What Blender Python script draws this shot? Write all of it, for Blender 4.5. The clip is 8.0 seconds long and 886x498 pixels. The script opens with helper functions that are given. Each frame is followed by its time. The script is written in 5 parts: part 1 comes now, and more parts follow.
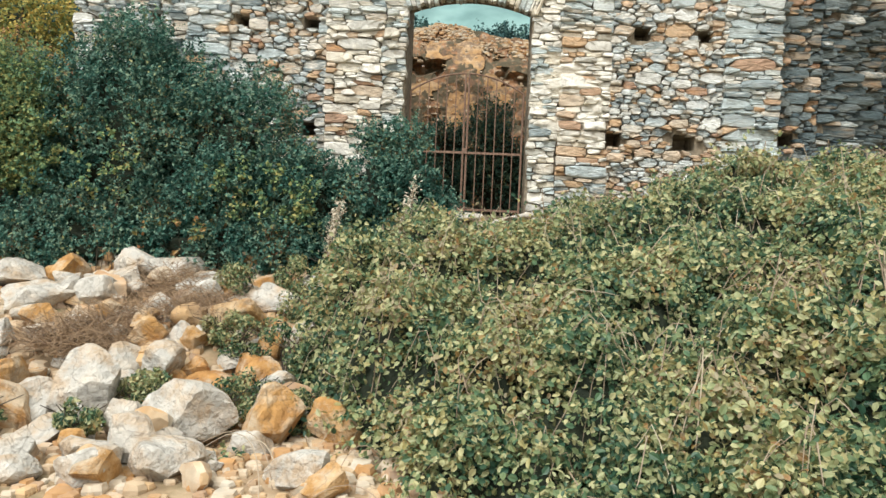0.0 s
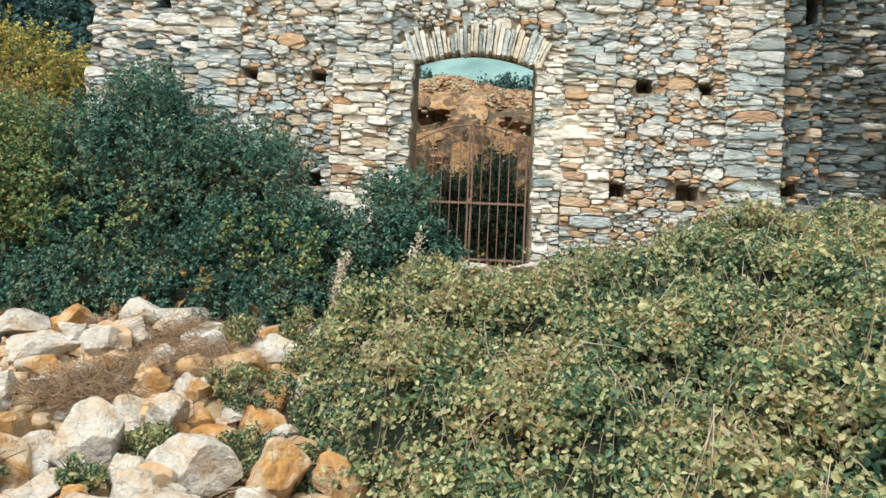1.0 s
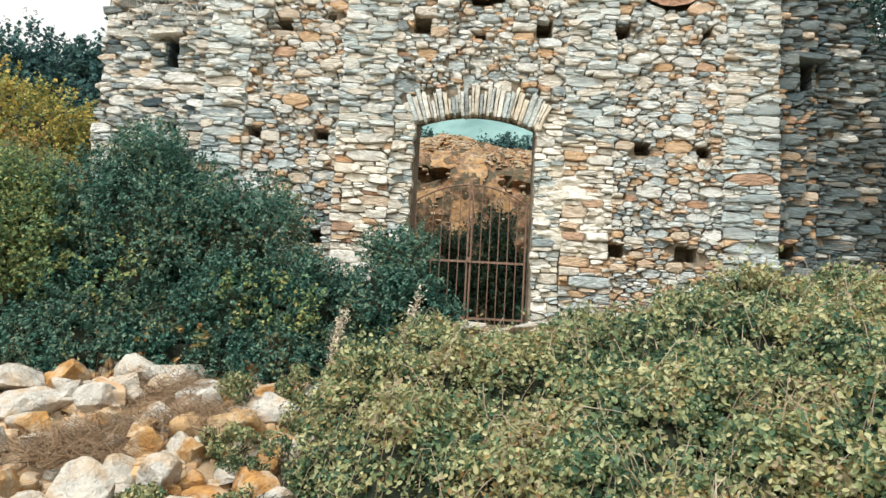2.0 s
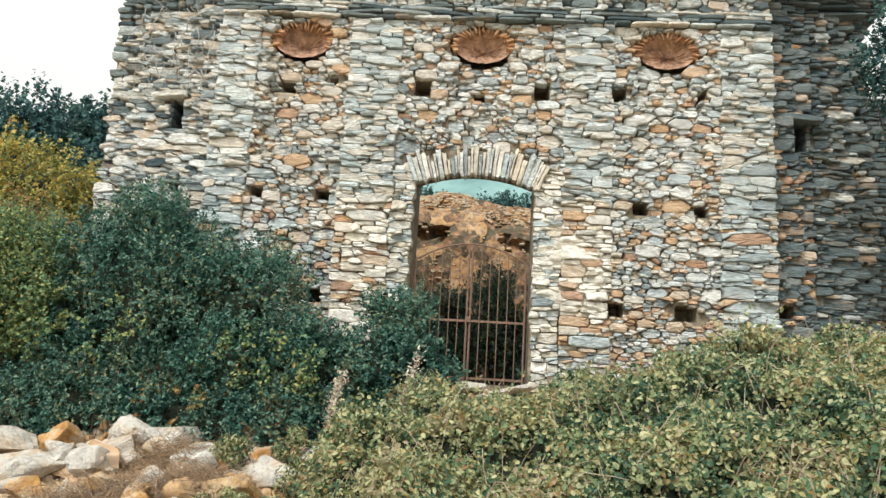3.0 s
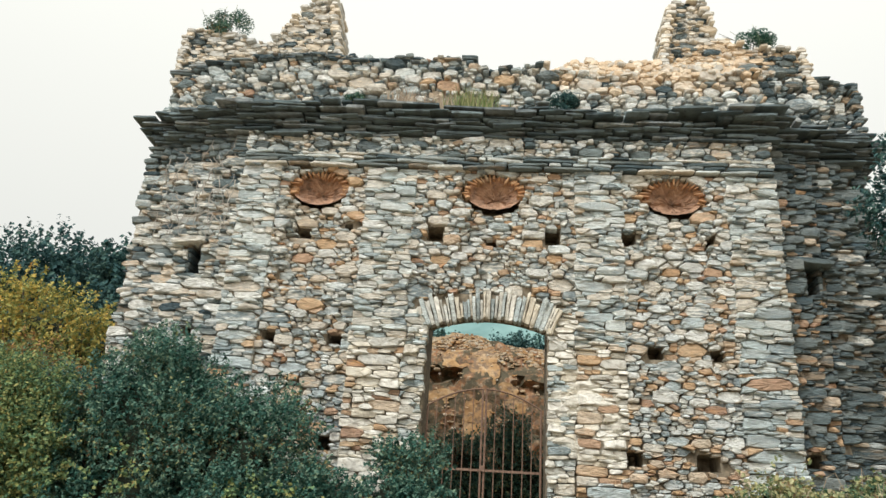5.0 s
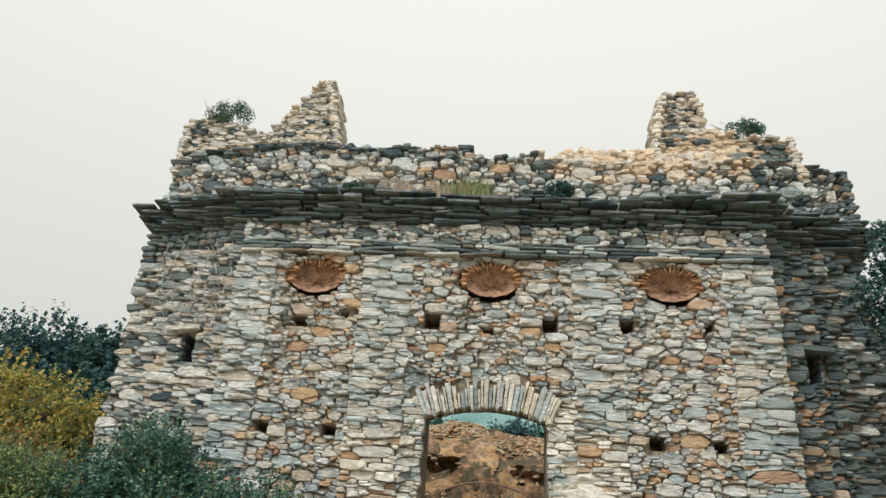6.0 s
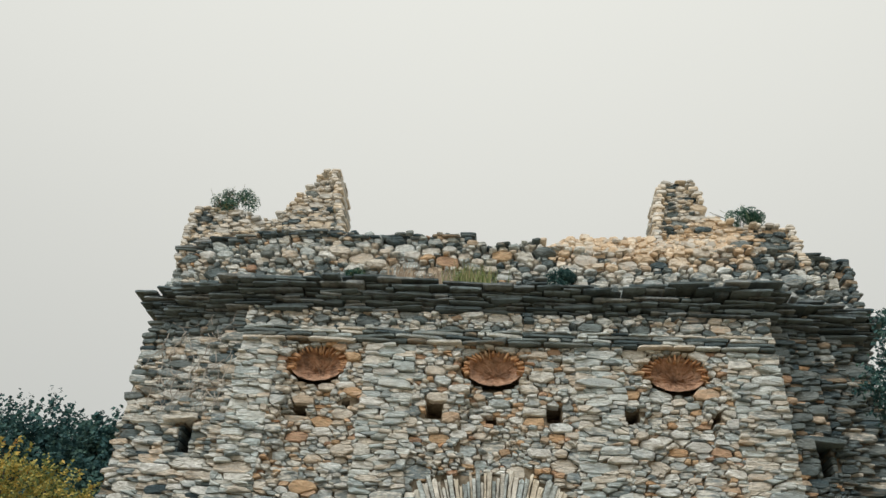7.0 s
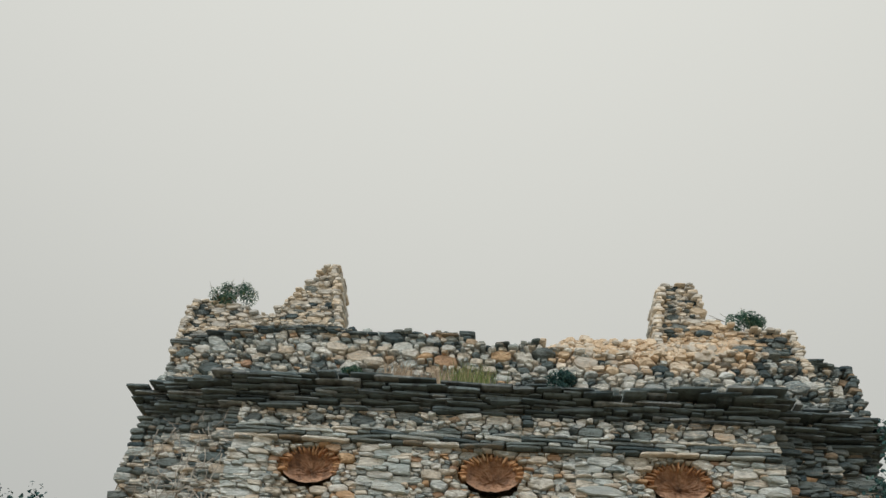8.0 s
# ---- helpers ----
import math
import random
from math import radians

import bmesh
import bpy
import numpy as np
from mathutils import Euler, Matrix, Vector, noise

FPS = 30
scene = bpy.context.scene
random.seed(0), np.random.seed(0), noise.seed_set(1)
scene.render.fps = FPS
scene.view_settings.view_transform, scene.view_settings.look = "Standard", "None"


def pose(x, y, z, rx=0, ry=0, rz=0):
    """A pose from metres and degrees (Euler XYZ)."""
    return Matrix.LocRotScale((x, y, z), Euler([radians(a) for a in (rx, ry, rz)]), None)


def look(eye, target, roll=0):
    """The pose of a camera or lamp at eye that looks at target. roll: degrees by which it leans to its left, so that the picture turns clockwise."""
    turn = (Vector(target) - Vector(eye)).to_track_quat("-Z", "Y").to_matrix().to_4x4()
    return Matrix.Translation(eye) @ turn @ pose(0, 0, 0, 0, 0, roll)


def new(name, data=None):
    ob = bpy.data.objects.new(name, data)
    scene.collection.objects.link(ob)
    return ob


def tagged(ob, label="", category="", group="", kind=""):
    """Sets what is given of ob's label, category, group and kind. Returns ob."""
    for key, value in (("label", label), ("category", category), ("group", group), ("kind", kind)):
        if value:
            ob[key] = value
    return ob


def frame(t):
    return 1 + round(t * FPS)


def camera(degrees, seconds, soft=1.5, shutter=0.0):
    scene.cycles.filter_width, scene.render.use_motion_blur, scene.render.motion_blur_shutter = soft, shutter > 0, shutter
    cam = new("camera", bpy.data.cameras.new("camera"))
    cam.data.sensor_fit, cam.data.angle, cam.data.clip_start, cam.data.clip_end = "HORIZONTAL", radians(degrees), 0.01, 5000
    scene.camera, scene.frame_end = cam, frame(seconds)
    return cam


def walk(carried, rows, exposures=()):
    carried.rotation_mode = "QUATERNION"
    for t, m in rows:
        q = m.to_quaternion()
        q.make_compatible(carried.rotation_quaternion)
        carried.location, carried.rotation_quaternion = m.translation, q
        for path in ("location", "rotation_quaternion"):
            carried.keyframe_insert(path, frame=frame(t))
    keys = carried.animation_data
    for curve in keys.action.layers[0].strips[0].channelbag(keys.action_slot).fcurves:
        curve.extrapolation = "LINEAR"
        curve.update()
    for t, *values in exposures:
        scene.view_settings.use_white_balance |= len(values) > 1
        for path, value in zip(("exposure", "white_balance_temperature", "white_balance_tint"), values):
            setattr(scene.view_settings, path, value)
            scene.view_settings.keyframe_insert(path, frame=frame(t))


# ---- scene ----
cam = camera(61.2, 8.0, soft=1.5)
PATH = [
    (0, (0.222, -9.325, -0.322), (0.13, -7.328, -0.358), 2.6),
    (0.5, (0.201, -9.339, -0.291), (0.113, -7.342, -0.262), 2.5),
    (1, (0.19, -9.339, -0.276), (0.086, -7.344, -0.19), 2.6),
    (1.5, (0.185, -9.344, -0.261), (0.08, -7.353, -0.106), 3.3),
    (2, (0.185, -9.344, -0.237), (0.077, -7.361, -0.004), 3.3),
    (3.5, (0.196, -9.36, -0.165), (0.071, -7.418, 0.294), 3.3),
    (4, (0.185, -9.36, -0.152), (0.043, -7.443, 0.399), 3.3),
    (4.5, (0.185, -9.362, -0.139), (0.024, -7.473, 0.498), 3.7),
    (6, (0.178, -9.366, -0.026), (0.018, -7.601, 0.9), 3.7),
    (6.5, (0.18, -9.38, -0.003), (0.018, -7.672, 1.025), 3.8),
    (7, (0.185, -9.385, 0.025), (0.013, -7.734, 1.142), 4.2),
    (7.5, (0.162, -9.377, 0.055), (-0.013, -7.794, 1.265), 5.2),
    (8, (0.149, -9.373, 0.073), (-0.021, -7.879, 1.392), 5.7),
]
EXPOSURES = [(0, 0.18), (2, 0.22), (3.5, 0.1), (4.5, -0.02), (6, -0.38), (6.5, -0.5), (7, -0.62), (7.5, -0.72), (8, -0.84)]
walk(cam, [(t, look(e, g, r)) for t, e, g, r in PATH], EXPOSURES)

# ---- light: overcast sky and a weak, wide sun ----
SUN_ELEV, SUN_AZ = radians(50), radians(205)
world = bpy.data.worlds.new("overcast_sky")
scene.world = world
world.use_nodes = True
wn, wl = world.node_tree.nodes, world.node_tree.links
sky = wn.new("ShaderNodeTexSky")
sky.sky_type = "NISHITA"
sky.sun_disc = False
sky.sun_elevation, sky.sun_rotation = SUN_ELEV, SUN_AZ
# overcast: the cloud layer is brighter overhead than at the horizon
height = wn.new("ShaderNodeTexGradient")
height.texture_mapping.mapping_x = "Z"
cloud = wn.new("ShaderNodeValToRGB")
for i, (p, v) in enumerate(((0.0, 0.80), (1.0, 1.38), (0.3, 0.89), (0.5, 1.03), (0.64, 1.14), (0.78, 1.23))):
    e = cloud.color_ramp.elements[i] if i < 2 else cloud.color_ramp.elements.new(p)
    e.position, e.color = p, (v, v, v * 0.925, 1)
wl.new(height.outputs["Fac"], cloud.inputs["Fac"])
dim = wn.new("ShaderNodeMix")
dim.data_type = "RGBA"
dim.inputs["Factor"].default_value = 0.985
wl.new(sky.outputs["Color"], dim.inputs["A"])
wl.new(cloud.outputs["Color"], dim.inputs["B"])
wl.new(dim.outputs["Result"], wn["Background"].inputs["Color"])
wn["Background"].inputs["Strength"].default_value = 1.0
sun_data = bpy.data.lights.new("sun", "SUN")
sun_data.energy, sun_data.angle, sun_data.color = 3.7, radians(28), (1.0, 0.985, 0.95)
sun = new("sun", sun_data)
sun.matrix_world = look((-4, -8, 11), (0, 0, 0))


# ---- materials ----
def material(name, ramp, rough=0.9, noise_scale=9.0, mix=0.5, bump=0.4, bump_scale=30.0, stain=None, stain_scale=1.2,
             stain_amount=0.4, stain_at=(0.5, 0.66), vary=True, metal=0.0, patch=0.25, translucent=0.0, layered=0.0, relief=0.02, cracks=0.0, spec=0.0, grit=0.45):
    """Procedural surface: a ramp of base colours picked per piece, fine grain, larger stains and relief."""
    m = bpy.data.materials.new(name)
    m.use_nodes = True
    n, l = m.node_tree.nodes, m.node_tree.links
    b = n["Principled BSDF"]
    b.inputs["Roughness"].default_value = rough
    b.inputs["Metallic"].default_value = metal
    b.inputs["Specular IOR Level"].default_value = spec or (0.12 if translucent else 0.3)
    geo, info, tex = n.new("ShaderNodeNewGeometry"), n.new("ShaderNodeObjectInfo"), n.new("ShaderNodeTexCoord")
    pos = geo.outputs["Position"]
    if layered:
        bed = n.new("ShaderNodeMapping")
        bed.inputs["Scale"].default_value = (1.0, 1.0, layered)
        l.new(pos, bed.inputs["Vector"])
        pos = bed.outputs["Vector"]
    grain = n.new("ShaderNodeTexNoise")
    grain.inputs["Scale"].default_value = noise_scale
    grain.inputs["Detail"].default_value = 6
    l.new(pos, grain.inputs["Vector"])
    large = n.new("ShaderNodeTexNoise")
    large.inputs["Scale"].default_value = stain_scale
    large.inputs["Detail"].default_value = 4
    l.new(pos, large.inputs["Vector"])

    def calc(op, a, c, clamp=False):
        k = n.new("ShaderNodeMath")
        k.operation, k.use_clamp = op, clamp
        for i, v in enumerate((a, c)):
            if isinstance(v, (int, float)):
                k.inputs[i].default_value = v
            else:
                l.new(v, k.inputs[i])
        return k.outputs[0]

    if vary:
        pick = calc("FRACT", calc("ADD", info.outputs["Random"], geo.outputs["Random Per Island"]), 0)
        pick = calc("ADD", calc("MULTIPLY", pick, 1 - mix * 0.3), calc("MULTIPLY", grain.outputs["Fac"], mix * 0.3))
        pick = calc("ADD", pick, calc("MULTIPLY", calc("SUBTRACT", large.outputs["Fac"], 0.5), patch), True)
    else:
        pick = calc("ADD", calc("MULTIPLY", grain.outputs["Fac"], mix), calc("MULTIPLY", large.outputs["Fac"], 1 - mix))
    cr = n.new("ShaderNodeValToRGB")
    el = cr.color_ramp.elements
    for i, (p, c) in enumerate(ramp):
        e = el[i] if i < 2 else el.new(p)
        e.position, e.color = p, (*c, 1)
    l.new(pick, cr.inputs["Fac"])
    col = cr.outputs["Color"]
    # fine tone variation inside each piece
    tone = n.new("ShaderNodeMix")
    tone.data_type, tone.blend_type = "RGBA", "MULTIPLY"
    tone.inputs["Factor"].default_value = grit
    shade = n.new("ShaderNodeMapRange")
    shade.inputs["From Min"].default_value, shade.inputs["From Max"].default_value = 0.3, 0.7
    shade.inputs["To Min"].default_value, shade.inputs["To Max"].default_value = 0.6, 1.3
    l.new(grain.outputs["Fac"], shade.inputs["Value"])
    l.new(col, tone.inputs["A"])
    l.new(shade.outputs["Result"], tone.inputs["B"])
    col = tone.outputs["Result"]
    if stain:
        spots = n.new("ShaderNodeTexNoise")
        spots.inputs["Scale"].default_value = stain_scale * 3.1
        spots.inputs["Detail"].default_value = 7
        spots.inputs["Roughness"].default_value = 0.65
        l.new(pos, spots.inputs["Vector"])
        mask = n.new("ShaderNodeMapRange")
        mask.inputs["From Min"].default_value, mask.inputs["From Max"].default_value = stain_at
        mask.inputs["To Max"].default_value = stain_amount
        l.new(spots.outputs["Fac"], mask.inputs["Value"])
        st = n.new("ShaderNodeMix")
        st.data_type = "RGBA"
        l.new(mask.outputs["Result"], st.inputs["Factor"])
        l.new(col, st.inputs["A"])
        st.inputs["B"].default_value = (*stain, 1)
        col = st.outputs["Result"]
    if cracks:
        vein = n.new("ShaderNodeTexNoise")
        vein.inputs["Scale"].default_value = 4.5
        vein.inputs["Detail"].default_value = 5
        vein.inputs["Distortion"].default_value = 0.6
        l.new(pos, vein.inputs["Vector"])
        line = n.new("ShaderNodeMapRange")
        line.inputs["From Min"].default_value, line.inputs["From Max"].default_value = 0.0, 0.022
        line.inputs["To Min"].default_value, line.inputs["To Max"].default_value = cracks, 0.0
        l.new(calc("ABSOLUTE", calc("SUBTRACT", vein.outputs["Fac"], 0.52), 0), line.inputs["Value"])
        ck = n.new("ShaderNodeMix")
        ck.data_type = "RGBA"
        l.new(line.outputs["Result"], ck.inputs["Factor"])
        l.new(col, ck.inputs["A"])
        ck.inputs["B"].default_value = (0.13, 0.11, 0.09, 1)
        col = ck.outputs["Result"]
    l.new(col, b.inputs["Base Color"])
    if bump:
        rel = n.new("ShaderNodeTexNoise")
        rel.inputs["Scale"].default_value = bump_scale
        rel.inputs["Detail"].default_value = 6
        rel.inputs["Roughness"].default_value = 0.65
        l.new(pos, rel.inputs["Vector"])
        bp = n.new("ShaderNodeBump")
        bp.inputs["Strength"].default_value = bump
        bp.inputs["Distance"].default_value = relief
        l.new(rel.outputs["Fac"], bp.inputs["Height"])
        l.new(bp.outputs["Normal"], b.inputs["Normal"])
    if translucent:
        tr, mx = n.new("ShaderNodeBsdfTranslucent"), n.new("ShaderNodeMixShader")
        mx.inputs[0].default_value = translucent
        l.new(col, tr.inputs["Color"])
        l.new(b.outputs[0], mx.inputs[1])
        l.new(tr.outputs[0], mx.inputs[2])
        l.new(mx.outputs[0], n["Material Output"].inputs["Surface"])
    return m


RUBBLE = [(0.0, (0.73, 0.79, 0.78)), (0.10, (0.48, 0.56, 0.57)), (0.22, (0.80, 0.84, 0.82)), (0.31, (0.20, 0.26, 0.28)),
          (0.38, (0.76, 0.76, 0.70)), (0.56, (0.83, 0.85, 0.82)), (0.65, (0.30, 0.36, 0.37)), (0.73, (0.78, 0.75, 0.67)),
          (0.86, (0.70, 0.65, 0.56)), (0.94, (0.66, 0.55, 0.42)), (0.98, (0.58, 0.39, 0.23)), (1.0, (0.34, 0.31, 0.27))]
SLAB = [(0.0, (0.77, 0.82, 0.80)), (0.2, (0.50, 0.59, 0.60)), (0.45, (0.81, 0.86, 0.83)), (0.63, (0.28, 0.35, 0.37)), (0.70, (0.78, 0.79, 0.74)),
        (0.92, (0.76, 0.71, 0.61)), (1.0, (0.64, 0.51, 0.36))]
SLATE = [(0.0, (0.09, 0.14, 0.16)), (0.25, (0.22, 0.27, 0.27)), (0.45, (0.06, 0.10, 0.12)), (0.65, (0.30, 0.34, 0.33)),
         (0.82, (0.12, 0.17, 0.185)), (0.93, (0.40, 0.32, 0.23)), (1.0, (0.44, 0.26, 0.14))]
M_RUBBLE = material("rubble_stone", RUBBLE, layered=3.5, grit=0.6, noise_scale=12, bump=1.0, bump_scale=22, relief=0.035, stain=(0.12, 0.12, 0.11), stain_scale=3.0, stain_amount=0.35)
M_SLAB = material("pale_slab_stone", SLAB, layered=4.5, grit=0.55, noise_scale=11, bump=1.0, bump_scale=20, relief=0.035, stain=(0.16, 0.15, 0.13), stain_scale=3.5, stain_amount=0.3)
M_OCHRE_STONE = material("ochre_stone", [(0.0, (0.66, 0.50, 0.33)), (0.3, (0.58, 0.38, 0.22)), (0.55, (0.68, 0.59, 0.47)), (0.75, (0.62, 0.43, 0.28)), (0.9, (0.47, 0.31, 0.22)), (1.0, (0.60, 0.34, 0.14))], layered=3.0, grit=0.6, bump=1.0, bump_scale=20, relief=0.035, stain=(0.20, 0.16, 0.13), stain_scale=3.0, stain_amount=0.35)
M_VOUSSOIR = material("cream_slate", [(0.0, (0.76, 0.74, 0.67)), (0.35, (0.80, 0.78, 0.71)), (0.6, (0.68, 0.62, 0.50)), (0.85, (0.55, 0.55, 0.51)), (1.0, (0.74, 0.68, 0.56))], stain=(0.25, 0.21, 0.15), stain_scale=4.0, stain_amount=0.4, bump=0.9, bump_scale=20, relief=0.03)
M_SLATE = material("blue_grey_slate", SLATE, layered=4.5, grit=0.6, bump=1.0, bump_scale=20, relief=0.035, stain=(0.07, 0.07, 0.07), stain_scale=3.0, stain_amount=0.4)
M_CORNICE = material("lichen_black_slate", [(0.0, (0.08, 0.115, 0.13)), (0.4, (0.17, 0.22, 0.235)), (0.7, (0.06, 0.09, 0.105)), (1.0, (0.40, 0.44, 0.45))], stain=(0.03, 0.03, 0.03), stain_scale=2.0, stain_amount=0.6)
M_MORTAR = material("earth_mortar", [(0.3, (0.09, 0.075, 0.055)), (0.7, (0.33, 0.28, 0.205))], vary=False, noise_scale=14, bump=0.8)
M_LIME = material("cream_lime_render", [(0.3, (0.60, 0.54, 0.43)), (0.5, (0.76, 0.73, 0.64)), (0.7, (0.80, 0.78, 0.71))], vary=False, layered=4.0, noise_scale=7, bump=1.0, bump_scale=16, relief=0.03, stain=(0.42, 0.34, 0.24), stain_scale=3.0, stain_amount=0.5)
M_SANDY = material("sandy_rubble_core", [(0.0, (0.72, 0.68, 0.60)), (0.3, (0.52, 0.53, 0.51)), (0.5, (0.70, 0.61, 0.48)), (0.75, (0.78, 0.76, 0.70)), (1.0, (0.34, 0.37, 0.38))],
                   stain=(0.25, 0.2, 0.14), stain_scale=3)
M_TAN = material("tan_earth_rubble", [(0.0, (0.74, 0.64, 0.50)), (0.35, (0.66, 0.52, 0.37)), (0.6, (0.77, 0.70, 0.59)), (0.85, (0.50, 0.49, 0.45)), (1.0, (0.60, 0.43, 0.27))],
                 stain=(0.5, 0.33, 0.18), stain_scale=3, stain_amount=0.5, bump=0.9, bump_scale=18, relief=0.03)
M_SLUMP = material("tan_slumped_earth", [(0.3, (0.46, 0.35, 0.24)), (0.5, (0.68, 0.57, 0.43)), (0.7, (0.76, 0.69, 0.57))], vary=False, noise_scale=9, bump=1.0, bump_scale=14, relief=0.06, stain=(0.55, 0.34, 0.17), stain_scale=2.0, stain_amount=0.6)
M_RENDER = material("ochre_render", [(0.3, (0.30, 0.16, 0.075)), (0.48, (0.46, 0.28, 0.13)), (0.7, (0.52, 0.40, 0.27))], vary=False, noise_scale=5, bump=0.8, bump_scale=12, stain=(0.17, 0.12, 0.085), stain_scale=1.6, stain_amount=0.9, stain_at=(0.46, 0.6))
M_BRICK = material("orange_brick", [(0.0, (0.52, 0.28, 0.14)), (0.5, (0.64, 0.41, 0.24)), (0.8, (0.40, 0.22, 0.12)), (1.0, (0.62, 0.49, 0.34))],
                   stain=(0.14, 0.07, 0.04), stain_scale=5, stain_amount=0.5)
# bowl of the shell niches, browner and darker than the rim bricks
M_BOWL = material("brown_brick", [(0.25, (0.24, 0.145, 0.10)), (0.5, (0.46, 0.28, 0.185)), (0.75, (0.58, 0.40, 0.28))], vary=False, noise_scale=9,
                  stain=(0.08, 0.06, 0.05), stain_scale=3, stain_amount=0.6, bump=1.0, bump_scale=24, relief=0.05)
M_PLASTER = material("ruined_ochre_plaster", [(0.25, (0.11, 0.095, 0.08)), (0.42, (0.24, 0.14, 0.085)), (0.5, (0.32, 0.165, 0.08)), (0.56, (0.36, 0.27, 0.18)), (0.62, (0.18, 0.12, 0.085)), (0.75, (0.11, 0.10, 0.08))],
                     vary=False, noise_scale=8, stain=(0.075, 0.07, 0.045), stain_scale=1.3, stain_amount=0.9, stain_at=(0.43, 0.54), mix=0.75, bump=0.9, bump_scale=14)
M_WHITE_ROCK = material("white_quartzite", [(0.3, (0.43, 0.41, 0.36)), (0.5, (0.58, 0.56, 0.51)), (0.7, (0.48, 0.41, 0.32))], vary=False,
                        noise_scale=7, grit=0.6, bump=1.0, bump_scale=13, relief=0.07, cracks=0.4, stain=(0.46, 0.31, 0.17), stain_scale=1.4, stain_amount=0.65, stain_at=(0.48, 0.64))
M_ORANGE_ROCK = material("iron_stained_rock", [(0.3, (0.40, 0.19, 0.06)), (0.5, (0.50, 0.28, 0.10)), (0.68, (0.54, 0.42, 0.27))], vary=False,
                         noise_scale=7, grit=0.6, bump=1.0, bump_scale=13, relief=0.07, cracks=0.35, stain=(0.56, 0.49, 0.38), stain_scale=1.6, stain_amount=0.75, stain_at=(0.46, 0.62))
M_SMALL_ROCK = material("rubble_chip", [(0.0, (0.50, 0.455, 0.375)), (0.35, (0.45, 0.30, 0.155)), (0.6, (0.52, 0.475, 0.39)), (0.8, (0.42, 0.23, 0.09)), (1.0, (0.26, 0.25, 0.235))],
                        stain=(0.45, 0.26, 0.12), stain_scale=3)
M_EARTH = material("ochre_earth", [(0.25, (0.17, 0.12, 0.07)), (0.5, (0.32, 0.23, 0.14)), (0.75, (0.44, 0.36, 0.26))], vary=False,
                   noise_scale=7, bump=0.9, bump_scale=9, stain=(0.10, 0.11, 0.05), stain_scale=0.5, stain_amount=0.6)
M_IRON = material("rusty_iron", [(0.3, (0.15, 0.095, 0.07)), (0.7, (0.28, 0.185, 0.135))], vary=False, noise_scale=30, rough=0.8, metal=0.2)
M_BRAMBLE = material("bramble_leaf", [(0.0, (0.028, 0.075, 0.045)), (0.24, (0.085, 0.155, 0.08)), (0.44, (0.225, 0.265, 0.12)), (0.60, (0.375, 0.39, 0.215)), (0.74, (0.45, 0.42, 0.22)),
                     (0.86, (0.31, 0.285, 0.115)), (0.95, (0.27, 0.15, 0.06)), (1.0, (0.31, 0.27, 0.17))], bump=0, rough=0.42, patch=1.9, stain_scale=1.6, translucent=0.25, spec=0.28)
M_DARK_LEAF = material("evergreen_leaf", [(0.0, (0.014, 0.062, 0.05)), (0.35, (0.045, 0.128, 0.10)), (0.68, (0.115, 0.215, 0.165)), (0.88, (0.20, 0.29, 0.20)), (0.97, (0.30, 0.30, 0.13)), (1.0, (0.16, 0.09, 0.05))],
                       bump=0, rough=0.45, patch=1.2, stain_scale=2.2, translucent=0.15)
M_OLIVE_LEAF = material("olive_green_leaf", [(0.0, (0.05, 0.13, 0.08)), (0.4, (0.13, 0.22, 0.11)), (0.7, (0.26, 0.32, 0.13)), (0.9, (0.40, 0.36, 0.14)), (1.0, (0.22, 0.10, 0.05))],
                        bump=0, rough=0.6, patch=0.5, translucent=0.2)
M_RUSSET_LEAF = material("russet_leaf", [(0.0, (0.09, 0.12, 0.05)), (0.35, (0.19, 0.19, 0.07)), (0.6, (0.32, 0.22, 0.09)), (0.85, (0.36, 0.18, 0.08)), (1.0, (0.26, 0.11, 0.06))], bump=0, rough=0.6, patch=1.0, translucent=0.2)
M_YELLOW_LEAF = material("yellowing_leaf", [(0.0, (0.07, 0.12, 0.06)), (0.3, (0.22, 0.26, 0.09)), (0.6, (0.46, 0.40, 0.12)), (0.88, (0.60, 0.44, 0.12)), (1.0, (0.36, 0.17, 0.06))],
                         bump=0, rough=0.6, patch=1.0, translucent=0.25)
M_FAR_LEAF = material("distant_oak_leaf", [(0.0, (0.025, 0.07, 0.078)), (0.5, (0.045, 0.11, 0.11)), (1.0, (0.085, 0.16, 0.13))], bump=0, rough=0.6, patch=0.6, translucent=0.15)
M_BARK = material("grey_bark", [(0.3, (0.05, 0.042, 0.034)), (0.7, (0.12, 0.10, 0.075))], vary=False, noise_scale=20, bump=0.6)
M_CANE = material("dry_cane", [(0.0, (0.42, 0.35, 0.26)), (0.5, (0.28, 0.21, 0.15)), (1.0, (0.55, 0.48, 0.37))], bump=0)
M_STRAW = material("pale_straw", [(0.0, (0.52, 0.46, 0.36)), (1.0, (0.66, 0.60, 0.48))], bump=0)
M_DEADWOOD = material("grey_deadwood", [(0.0, (0.34, 0.32, 0.29)), (1.0, (0.50, 0.47, 0.42))], bump=0)
M_DRY = material("dry_brown_twigs", [(0.0, (0.20, 0.135, 0.09)), (0.5, (0.36, 0.25, 0.15)), (1.0, (0.11, 0.08, 0.065))], bump=0)
# near-black: the shade deep inside foliage, put into the colour
M_INNER_SHADE = material("foliage_inner_shade", [(0.3, (0.012, 0.02, 0.013)), (0.7, (0.03, 0.038, 0.022))], vary=False, noise_scale=12, bump=0.8)
